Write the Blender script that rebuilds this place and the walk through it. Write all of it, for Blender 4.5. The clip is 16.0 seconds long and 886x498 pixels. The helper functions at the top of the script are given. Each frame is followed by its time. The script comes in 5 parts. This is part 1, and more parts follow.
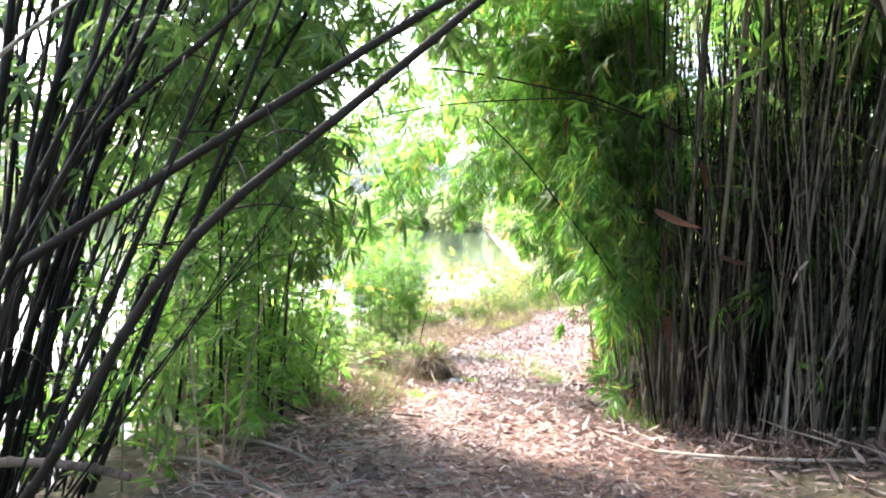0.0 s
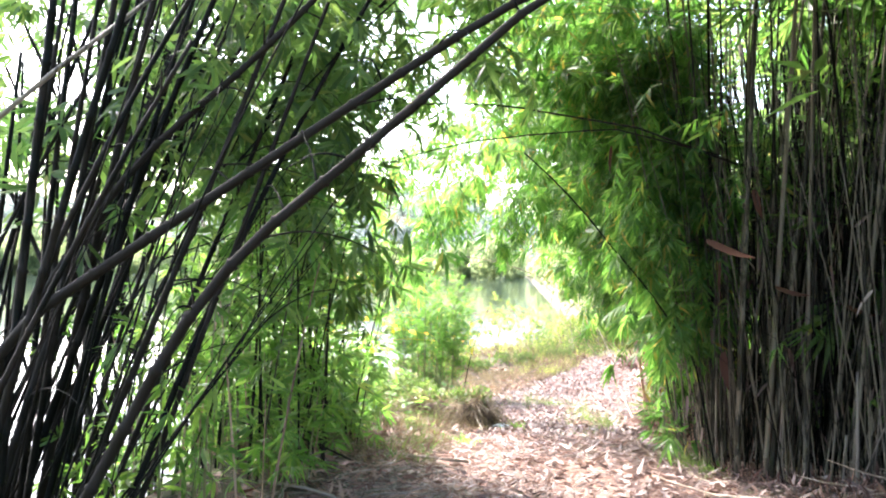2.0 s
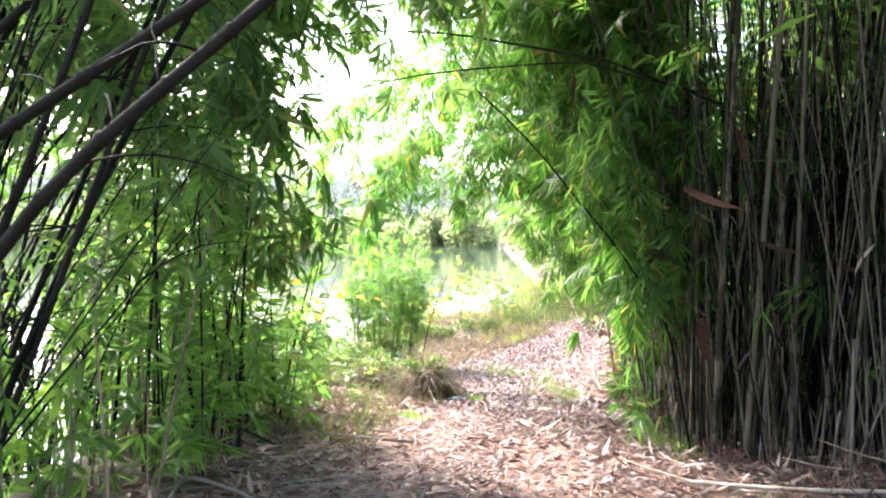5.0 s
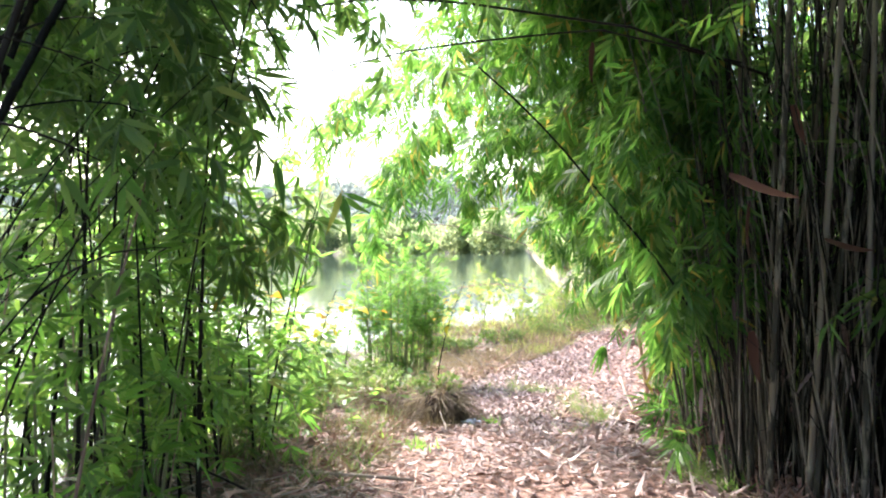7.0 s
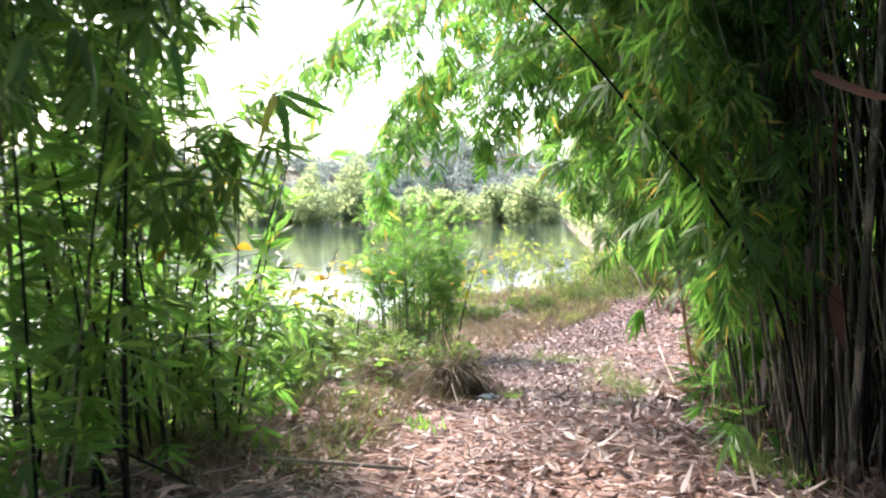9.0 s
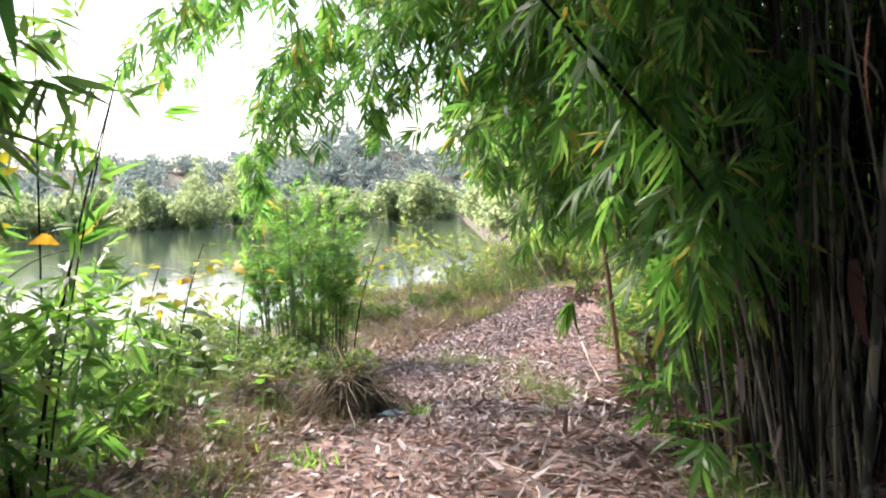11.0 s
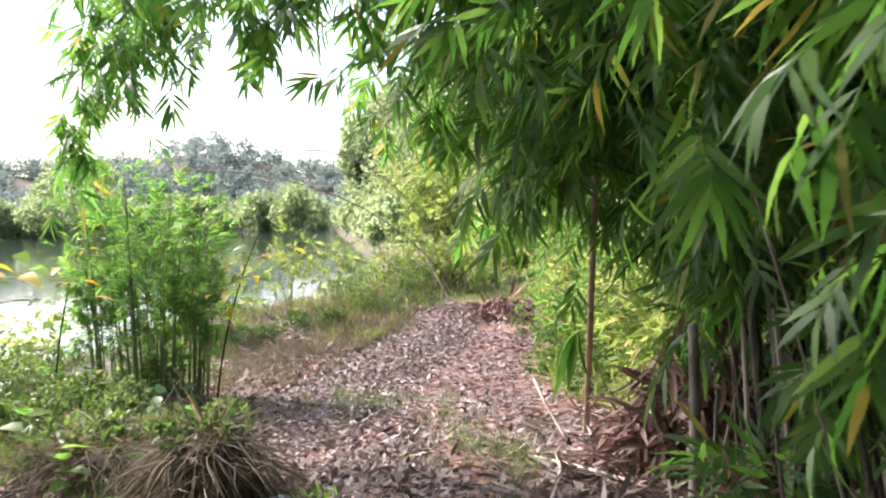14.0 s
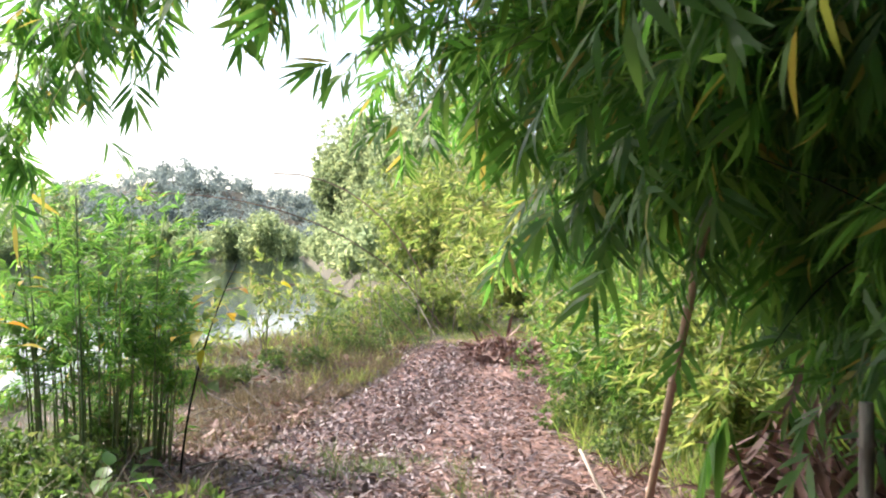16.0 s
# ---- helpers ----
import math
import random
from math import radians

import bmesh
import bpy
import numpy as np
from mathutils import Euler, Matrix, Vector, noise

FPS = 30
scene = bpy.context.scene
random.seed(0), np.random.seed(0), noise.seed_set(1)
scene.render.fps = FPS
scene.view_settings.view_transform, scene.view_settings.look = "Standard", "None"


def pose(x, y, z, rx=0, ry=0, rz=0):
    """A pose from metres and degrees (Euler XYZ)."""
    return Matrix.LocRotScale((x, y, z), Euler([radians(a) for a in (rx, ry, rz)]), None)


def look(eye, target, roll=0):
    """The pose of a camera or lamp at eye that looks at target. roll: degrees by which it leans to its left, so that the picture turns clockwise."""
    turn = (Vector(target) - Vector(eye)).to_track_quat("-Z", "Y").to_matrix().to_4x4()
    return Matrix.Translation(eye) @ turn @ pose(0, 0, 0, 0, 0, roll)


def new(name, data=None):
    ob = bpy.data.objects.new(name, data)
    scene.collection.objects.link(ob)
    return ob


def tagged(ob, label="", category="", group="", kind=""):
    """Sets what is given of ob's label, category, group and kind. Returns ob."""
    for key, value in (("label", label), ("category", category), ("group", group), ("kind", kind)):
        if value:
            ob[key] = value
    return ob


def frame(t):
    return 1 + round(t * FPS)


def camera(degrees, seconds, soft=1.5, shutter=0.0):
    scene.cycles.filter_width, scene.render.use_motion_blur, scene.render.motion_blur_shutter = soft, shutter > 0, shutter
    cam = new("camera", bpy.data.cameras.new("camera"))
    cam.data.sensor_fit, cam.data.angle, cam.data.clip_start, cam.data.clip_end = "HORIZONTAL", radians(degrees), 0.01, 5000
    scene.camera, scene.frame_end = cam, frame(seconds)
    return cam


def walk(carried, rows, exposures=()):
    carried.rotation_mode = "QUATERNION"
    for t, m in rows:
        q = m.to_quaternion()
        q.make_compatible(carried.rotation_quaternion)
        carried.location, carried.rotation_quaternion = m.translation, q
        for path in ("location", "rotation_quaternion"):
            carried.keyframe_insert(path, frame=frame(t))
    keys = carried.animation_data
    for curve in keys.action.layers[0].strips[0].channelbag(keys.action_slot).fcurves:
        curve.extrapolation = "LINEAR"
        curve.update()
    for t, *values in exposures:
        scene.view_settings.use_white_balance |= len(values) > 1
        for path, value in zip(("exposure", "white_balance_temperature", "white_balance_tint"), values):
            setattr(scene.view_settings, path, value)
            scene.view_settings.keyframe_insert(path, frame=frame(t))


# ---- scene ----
cam = camera(57.5, 16.0, soft=2.0, shutter=0.5)
METRES, EYE, TILT, LEAN, TURN = 9.0, 1.65, -3.0, -2.0, 0.0
ROWS = [
    (0.0, 0.0, 0.0, 0.0, -0.0, 0.0, 0.0),
    (0.5, 0.0001, 0.0012, -0.0025, 0.4, 0.07, 0.18),
    (1.0, -0.0009, 0.0066, -0.0078, 0.84, 1.34, 0.87),
    (1.5, -0.0025, 0.0142, -0.012, 1.94, 2.88, 1.33),
    (2.0, -0.001, 0.0232, -0.014, 3.01, 3.58, 1.02),
    (2.5, 0.0003, 0.0307, -0.0161, 4.35, 3.45, 0.67),
    (3.0, -0.0006, 0.0451, -0.0174, 5.12, 2.93, 0.72),
    (3.5, 0.0005, 0.0656, -0.019, 3.94, 2.36, 2.08),
    (4.0, 0.0093, 0.0953, -0.0213, 2.91, 1.72, 2.01),
    (4.5, 0.0201, 0.1195, -0.0212, 2.35, 1.74, 1.33),
    (5.0, 0.0267, 0.147, -0.0233, 1.13, 1.25, 1.18),
    (7.5, 0.0544, 0.303, -0.0274, 3.65, 1.97, 1.94),
    (8.0, 0.0586, 0.3367, -0.0348, 4.03, 1.85, 1.21),
    (8.5, 0.063, 0.3692, -0.0386, 5.12, 0.39, 0.62),
    (9.0, 0.0687, 0.4106, -0.0447, 5.72, -0.04, 2.36),
    (9.5, 0.0705, 0.4493, -0.0477, 2.22, -0.98, 3.53),
    (12.0, 0.056, 0.6564, -0.059, -2.64, 0.12, 3.98),
    (12.5, 0.0558, 0.7056, -0.0618, -3.79, 0.44, 3.23),
    (13.0, 0.0525, 0.7437, -0.0633, -5.62, 0.03, 3.21),
    (13.5, 0.0457, 0.7895, -0.0636, -9.65, -0.55, 4.27),
    (14.0, 0.0399, 0.836, -0.0642, -10.71, -0.32, 3.85),
    (14.5, 0.0361, 0.878, -0.0642, -12.93, -0.45, 4.03),
    (15.0, 0.0327, 0.9167, -0.0647, -15.25, -0.71, 3.85),
    (15.5, 0.0301, 0.9517, -0.0616, -13.3, 0.79, 3.1),
    (16.0, 0.0247, 0.9812, -0.059, -12.91, 1.87, 2.92),
]
EXPOSURES = [(0.0, 3.38, 6400, 16), (2.5, 3.38, 6400, 16), (4.0, 3.31, 6400, 16), (5.0, 3.21, 6400, 16), (7.5, 2.81, 6400, 16), (9.0, 2.41, 6400, 16), (12.0, 1.88, 6400, 16), (15.0, 1.89, 6400, 16), (16.0, 1.76, 6400, 16)]
walk(cam, [(t, pose(0, 0, EYE, TILT, LEAN, TURN) @ pose(METRES * x, METRES * y, METRES * z, 90 + pitch, roll, yaw)) for t, x, y, z, yaw, pitch, roll in ROWS], EXPOSURES)

# ---- daylight: hazy sky and a soft sun over the lake ----
SUN_ELEVATION, SUN_AZIMUTH = radians(44), radians(-46)
world = bpy.data.worlds.new("world")
scene.world = world
world.use_nodes = True
sky = world.node_tree.nodes.new("ShaderNodeTexSky")
sky.sky_type, sky.sun_disc = "NISHITA", False
sky.sun_elevation, sky.sun_rotation = SUN_ELEVATION, SUN_AZIMUTH
sky.dust_density, sky.air_density, sky.ozone_density = 3.0, 1.0, 0.6
world.node_tree.links.new(sky.outputs[0], world.node_tree.nodes["Background"].inputs[0])
world.node_tree.nodes["Background"].inputs[1].default_value = 0.15
sun = new("sun", bpy.data.lights.new("sun", "SUN"))
sun.data.energy, sun.data.angle, sun.data.color = 3.3, radians(7), (1.0, 0.95, 0.86)
sun_way = Vector((math.sin(SUN_AZIMUTH) * math.cos(SUN_ELEVATION), math.cos(SUN_AZIMUTH) * math.cos(SUN_ELEVATION), math.sin(SUN_ELEVATION)))
sun.matrix_world = look(sun_way * 50, (0, 0, 0))

# ---- materials ----
rng = np.random.RandomState(7)


def ramp(nodes, links, source, stops):
    node = nodes.new("ShaderNodeValToRGB")
    while len(node.color_ramp.elements) < len(stops):
        node.color_ramp.elements.new(0.5)
    for element, (place, colour) in zip(node.color_ramp.elements, stops):
        element.position, element.color = place, (*colour, 1)
    links.new(source, node.inputs[0])
    return node.outputs[0]


def blank(name):
    material = bpy.data.materials.new(name)
    material.use_nodes = True
    nodes, links = material.node_tree.nodes, material.node_tree.links
    return material, nodes, links, nodes["Principled BSDF"], nodes["Material Output"]


def foliage_material(name, stops, through_stops, share=0.45, rough=0.42, shine=0.28):
    """Thin leaves: a glossy upper side and light that comes through."""
    material, nodes, links, bsdf, out = blank(name)
    geometry, info = nodes.new("ShaderNodeNewGeometry"), nodes.new("ShaderNodeObjectInfo")
    add = nodes.new("ShaderNodeMath")
    add.operation = "ADD"
    links.new(geometry.outputs["Random Per Island"], add.inputs[0])
    links.new(info.outputs["Random"], add.inputs[1])
    wrap = nodes.new("ShaderNodeMath")
    wrap.operation = "FRACT"
    links.new(add.outputs[0], wrap.inputs[0])
    links.new(ramp(nodes, links, wrap.outputs[0], stops), bsdf.inputs["Base Color"])
    bsdf.inputs["Roughness"].default_value = rough
    bsdf.inputs["Specular IOR Level"].default_value = shine
    thin = nodes.new("ShaderNodeBsdfTranslucent")
    links.new(ramp(nodes, links, wrap.outputs[0], through_stops), thin.inputs[0])
    mix = nodes.new("ShaderNodeMixShader")
    mix.inputs[0].default_value = share
    links.new(bsdf.outputs[0], mix.inputs[1])
    links.new(thin.outputs[0], mix.inputs[2])
    links.new(mix.outputs[0], out.inputs[0])
    return material


BAMBOO_LEAF = foliage_material("bamboo_leaf", [(0, (0.032, 0.076, 0.026)), (0.5, (0.058, 0.125, 0.04)), (0.93, (0.1, 0.19, 0.058)), (0.97, (0.28, 0.25, 0.08))],
                               [(0, (0.085, 0.25, 0.035)), (0.5, (0.16, 0.38, 0.055)), (0.93, (0.28, 0.49, 0.085)), (0.97, (0.5, 0.4, 0.07))], share=0.55)
# darker copy of the bamboo leaf, shade of backlit foliage put into its colour
SHADED_LEAF = foliage_material("shaded_leaf", [(0, (0.022, 0.05, 0.02)), (0.5, (0.038, 0.08, 0.03)), (0.95, (0.07, 0.12, 0.045)), (0.98, (0.26, 0.22, 0.07))],
                               [(0, (0.1, 0.22, 0.05)), (0.5, (0.19, 0.36, 0.075)), (1, (0.3, 0.46, 0.1))], share=0.5)
YOUNG_LEAF = foliage_material("young_leaf", [(0, (0.045, 0.10, 0.025)), (0.6, (0.075, 0.15, 0.04)), (1, (0.14, 0.21, 0.06))],
                              [(0, (0.11, 0.28, 0.04)), (0.6, (0.2, 0.42, 0.06)), (1, (0.32, 0.5, 0.08))], share=0.55)
WEED_LEAF = foliage_material("weed_leaf", [(0, (0.035, 0.065, 0.02)), (0.5, (0.065, 0.115, 0.03)), (0.85, (0.11, 0.17, 0.045)), (1, (0.17, 0.15, 0.07))],
                             [(0, (0.1, 0.18, 0.04)), (0.6, (0.19, 0.33, 0.06)), (1, (0.3, 0.35, 0.1))], share=0.35)
YELLOW_LEAF = foliage_material("yellow_leaf", [(0, (0.42, 0.36, 0.03)), (0.75, (0.46, 0.37, 0.03)), (1, (0.45, 0.2, 0.02))],
                               [(0, (0.5, 0.45, 0.03)), (0.75, (0.58, 0.48, 0.03)), (1, (0.55, 0.24, 0.03))])
SHRUB_LEAF = foliage_material("shrub_leaf", [(0, (0.06, 0.10, 0.03)), (0.5, (0.13, 0.18, 0.055)), (0.85, (0.22, 0.26, 0.08)), (1, (0.32, 0.28, 0.14))],
                              [(0, (0.16, 0.28, 0.05)), (0.5, (0.34, 0.46, 0.09)), (0.85, (0.5, 0.55, 0.13)), (1, (0.5, 0.4, 0.18))], share=0.5)
# air haze is put into the far foliage's colours: paler woods, bluer hill
HAZED_WOODS = foliage_material("hazed_woods", [(0, (0.12, 0.17, 0.085)), (0.6, (0.2, 0.26, 0.125)), (1, (0.3, 0.36, 0.16))],
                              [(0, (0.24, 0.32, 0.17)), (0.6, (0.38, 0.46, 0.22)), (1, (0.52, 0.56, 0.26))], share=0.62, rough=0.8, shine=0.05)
HAZED_HILL = foliage_material("hazed_hill", [(0, (0.13, 0.165, 0.165)), (0.6, (0.17, 0.21, 0.185)), (1, (0.23, 0.28, 0.21))],
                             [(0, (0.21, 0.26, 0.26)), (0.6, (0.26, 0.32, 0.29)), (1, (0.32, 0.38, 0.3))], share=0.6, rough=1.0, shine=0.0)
DRY_LEAF = foliage_material("dry_leaf", [(0, (0.04, 0.026, 0.024)), (0.4, (0.1, 0.066, 0.061)), (0.75, (0.19, 0.135, 0.126)), (1, (0.38, 0.31, 0.295))],
                            [(0, (0.12, 0.07, 0.05)), (0.5, (0.24, 0.16, 0.12)), (1, (0.38, 0.3, 0.25))], share=0.12, rough=0.5)
RED_LITTER = foliage_material("red_litter", [(0, (0.07, 0.036, 0.029)), (0.5, (0.18, 0.1, 0.08)), (1, (0.36, 0.24, 0.2))],
                              [(0, (0.14, 0.06, 0.035)), (1, (0.3, 0.15, 0.1))], share=0.12, rough=0.6)
DRY_GRASS = foliage_material("dry_grass", [(0, (0.045, 0.032, 0.022)), (0.6, (0.1, 0.077, 0.049)), (1, (0.2, 0.16, 0.105))],
                             [(0, (0.16, 0.12, 0.05)), (1, (0.36, 0.29, 0.15))], share=0.3, rough=0.7)


def stem_material(name, dark, mid, pale, rough=0.45, shine=0.4):
    """Bamboo stems: streaks along the stem, blotches, a tone of its own for each."""
    material, nodes, links, bsdf, out = blank(name)
    info, coords = nodes.new("ShaderNodeObjectInfo"), nodes.new("ShaderNodeTexCoord")
    mapping = nodes.new("ShaderNodeMapping")
    mapping.inputs["Scale"].default_value = (40, 40, 2.5)
    links.new(coords.outputs["Object"], mapping.inputs[0])
    streak = nodes.new("ShaderNodeTexNoise")
    streak.inputs["Scale"].default_value, streak.inputs["Detail"].default_value = 1.5, 6
    links.new(mapping.outputs[0], streak.inputs[0])
    blotch = nodes.new("ShaderNodeTexNoise")
    blotch.inputs["Scale"].default_value, blotch.inputs["Detail"].default_value = 2.2, 5
    links.new(coords.outputs["Object"], blotch.inputs[0])
    total = nodes.new("ShaderNodeMath")
    total.operation = "MULTIPLY_ADD"
    links.new(info.outputs["Random"], total.inputs[0])
    total.inputs[1].default_value = 0.55
    links.new(blotch.outputs[0], total.inputs[2])
    more = nodes.new("ShaderNodeMath")
    more.operation = "MULTIPLY_ADD"
    links.new(streak.outputs[0], more.inputs[0])
    more.inputs[1].default_value = 0.5
    links.new(total.outputs[0], more.inputs[2])
    links.new(ramp(nodes, links, more.outputs[0], [(0.55, dark), (0.95, mid), (1.0, pale)]), bsdf.inputs["Base Color"])
    bsdf.inputs["Roughness"].default_value = rough
    bsdf.inputs["Specular IOR Level"].default_value = shine
    bump = nodes.new("ShaderNodeBump")
    bump.inputs["Strength"].default_value, bump.inputs["Distance"].default_value = 0.3, 0.004
    links.new(streak.outputs[0], bump.inputs["Height"])
    links.new(bump.outputs[0], bsdf.inputs["Normal"])
    return material


CULM = stem_material("culm", (0.01, 0.011, 0.008), (0.042, 0.039, 0.029), (0.15, 0.13, 0.098), rough=0.55, shine=0.15)
# near-black copy of the culm: shade and backlight put into its colour
SHADED_CULM = stem_material("shaded_culm", (0.002, 0.003, 0.002), (0.0055, 0.0065, 0.005), (0.016, 0.014, 0.011), rough=0.6, shine=0.08)
EARTH = stem_material("earth", (0.012, 0.008, 0.006), (0.04, 0.027, 0.02), (0.09, 0.065, 0.05), rough=0.95)
GREEN_CULM = stem_material("green_culm", (0.03, 0.06, 0.015), (0.07, 0.11, 0.03), (0.14, 0.15, 0.06))
DRY_CULM = stem_material("dry_culm", (0.14, 0.09, 0.06), (0.3, 0.22, 0.16), (0.45, 0.37, 0.3), rough=0.65)
BARK = stem_material("bark", (0.06, 0.05, 0.04), (0.14, 0.12, 0.1), (0.22, 0.19, 0.16), rough=0.85)
SHEATH = stem_material("sheath", (0.025, 0.01, 0.007), (0.055, 0.022, 0.014), (0.1, 0.045, 0.03), rough=0.85, shine=0.1)


def soil_material():
    material, nodes, links, bsdf, out = blank("soil")
    coords = nodes.new("ShaderNodeTexCoord")
    large, small, fine = [nodes.new("ShaderNodeTexNoise") for _ in range(3)]
    for node, scale, detail in ((large, 0.7, 6), (small, 9, 8), (fine, 60, 6)):
        node.inputs["Scale"].default_value, node.inputs["Detail"].default_value = scale, detail
        links.new(coords.outputs["Object"], node.inputs[0])
    earth = ramp(nodes, links, small.outputs[0], [(0.3, (0.08, 0.042, 0.031)), (0.5, (0.19, 0.105, 0.08)), (0.7, (0.3, 0.19, 0.15))])
    green = ramp(nodes, links, small.outputs[0], [(0.3, (0.035, 0.032, 0.018)), (0.6, (0.08, 0.07, 0.035)), (0.8, (0.16, 0.12, 0.075))])
    # the trodden path stays bare; beyond its edges weeds take over
    attribute = nodes.new("ShaderNodeAttribute")
    attribute.attribute_name = "bare"
    wobble = nodes.new("ShaderNodeMath")
    wobble.operation = "MULTIPLY_ADD"
    links.new(large.outputs[0], wobble.inputs[0])
    wobble.inputs[1].default_value = 0.8
    links.new(attribute.outputs["Fac"], wobble.inputs[2])
    edge = ramp(nodes, links, wobble.outputs[0], [(0.75, (0, 0, 0)), (1.0, (1, 1, 1))])
    mix = nodes.new("ShaderNodeMix")
    mix.data_type = "RGBA"
    links.new(edge, mix.inputs[0])
    links.new(green, mix.inputs[6])
    links.new(earth, mix.inputs[7])
    links.new(mix.outputs[2], bsdf.inputs["Base Color"])
    bsdf.inputs["Roughness"].default_value = 0.9
    bump = nodes.new("ShaderNodeBump")
    bump.inputs["Strength"].default_value, bump.inputs["Distance"].default_value = 0.7, 0.03
    links.new(fine.outputs[0], bump.inputs["Height"])
    links.new(bump.outputs[0], bsdf.inputs["Normal"])
    return material


def water_material():
    material, nodes, links, bsdf, out = blank("lake_water")
    bsdf.inputs["Base Color"].default_value = (0.03, 0.045, 0.035, 1)
    bsdf.inputs["Roughness"].default_value = 0.06
    bsdf.inputs["IOR"].default_value = 1.33
    coords, mapping = nodes.new("ShaderNodeTexCoord"), nodes.new("ShaderNodeMapping")
    mapping.inputs["Scale"].default_value = (0.8, 2.2, 1)
    links.new(coords.outputs["Object"], mapping.inputs[0])
    noise_node = nodes.new("ShaderNodeTexNoise")
    noise_node.inputs["Scale"].default_value, noise_node.inputs["Detail"].default_value = 1.2, 3
    links.new(mapping.outputs[0], noise_node.inputs[0])
    bump = nodes.new("ShaderNodeBump")
    bump.inputs["Strength"].default_value, bump.inputs["Distance"].default_value = 0.12, 0.04
    links.new(noise_node.outputs[0], bump.inputs["Height"])
    links.new(bump.outputs[0], bsdf.inputs["Normal"])
    return material


SOIL, WATER = soil_material(), water_material()

# ---- meshes ----


def mesh_from(name, verts, tris, material, smooth=False):
    """A mesh of triangles from arrays."""
    verts, tris = np.asarray(verts, np.float32), np.asarray(tris, np.int32)
    mesh = bpy.data.meshes.new(name)
    mesh.vertices.add(len(verts))
    mesh.vertices.foreach_set("co", verts.ravel())
    mesh.loops.add(3 * len(tris))
    mesh.loops.foreach_set("vertex_index", tris.ravel())
    mesh.polygons.add(len(tris))
    mesh.polygons.foreach_set("loop_start", np.arange(0, 3 * len(tris), 3, dtype=np.int32))
    if smooth:
        mesh.polygons.foreach_set("use_smooth", np.ones(len(tris), bool))
    mesh.update(calc_edges=True)
    mesh.materials.append(material)
    return mesh


def part(name, mesh, parent, label="", kind=""):
    ob = new(name, mesh)
    ob.parent = parent
    return tagged(ob, label, kind=kind)


def thing(name, place, label, category, group="", kind=""):
    ob = new(name)
    ob.location = place
    bpy.context.view_layer.update()
    return tagged(ob, label, category, group, kind)


class Pile:
    """Gathers pieces into one mesh."""

    def __init__(self):
        self.verts, self.tris, self.count = [], [], 0

    def add(self, verts, tris):
        self.verts.append(verts)
        self.tris.append(np.asarray(tris) + self.count)
        self.count += len(verts)

    def spread(self, shape, turns, places):
        """Copies of a shape (verts, tris) at many turns (n, 3, 3) and places (n, 3)."""
        verts, tris = shape
        n = len(places)
        if n:
            made = np.einsum("nij,vj->nvi", turns, verts) + np.asarray(places)[:, None, :]
            index = np.asarray(tris)[None] + (np.arange(n) * len(verts))[:, None, None]
            self.add(made.reshape(-1, 3), index.reshape(-1, 3))

    def mesh(self, name, material, smooth=False):
        return mesh_from(name, np.concatenate(self.verts), np.concatenate(self.tris), material, smooth)


def frames_along(way, roll):
    """Turns whose x axis runs along each way (n, 3), rolled about it."""
    way = way / np.linalg.norm(way, axis=1, keepdims=True)
    side = np.cross(np.array([0, 0, 1.0]), way)
    side += np.where(np.linalg.norm(side, axis=1, keepdims=True) < 1e-3, np.array([[0, 1.0, 0]]), 0)
    side /= np.linalg.norm(side, axis=1, keepdims=True)
    up = np.cross(way, side)
    c, s = np.cos(roll)[:, None], np.sin(roll)[:, None]
    return np.stack([way, side * c + up * s, up * c - side * s], axis=2)


def tube(points, radii, sides=6):
    """A tapered tube along points."""
    points, radii = np.asarray(points, float), np.asarray(radii, float)
    way = np.gradient(points, axis=0)
    turns = frames_along(way, np.zeros(len(points)))
    angle = np.arange(sides) * 2 * math.pi / sides
    ring = np.stack([np.zeros(sides), np.cos(angle), np.sin(angle)], 1)
    verts = (np.einsum("nij,vj->nvi", turns, ring) * radii[:, None, None] + points[:, None, :]).reshape(-1, 3)
    i = np.arange(len(points) - 1)[:, None] * sides
    a, b = np.arange(sides)[None], (np.arange(sides)[None] + 1) % sides
    tris = np.concatenate([np.stack([i + a, i + b, i + sides + b], 2).reshape(-1, 3), np.stack([i + a, i + sides + b, i + sides + a], 2).reshape(-1, 3)])
    low, high = len(verts), len(verts) + 1
    verts = np.concatenate([verts, points[:1], points[-1:]])
    last = (len(points) - 1) * sides
    caps = [(low, (k + 1) % sides, k) for k in range(sides)] + [(high, last + k, last + (k + 1) % sides) for k in range(sides)]
    return verts, np.concatenate([tris, caps])


def bezier(a, b, c, n):
    t = np.linspace(0, 1, n)[:, None]
    return (1 - t) ** 2 * np.asarray(a) + 2 * t * (1 - t) * np.asarray(b) + t ** 2 * np.asarray(c)


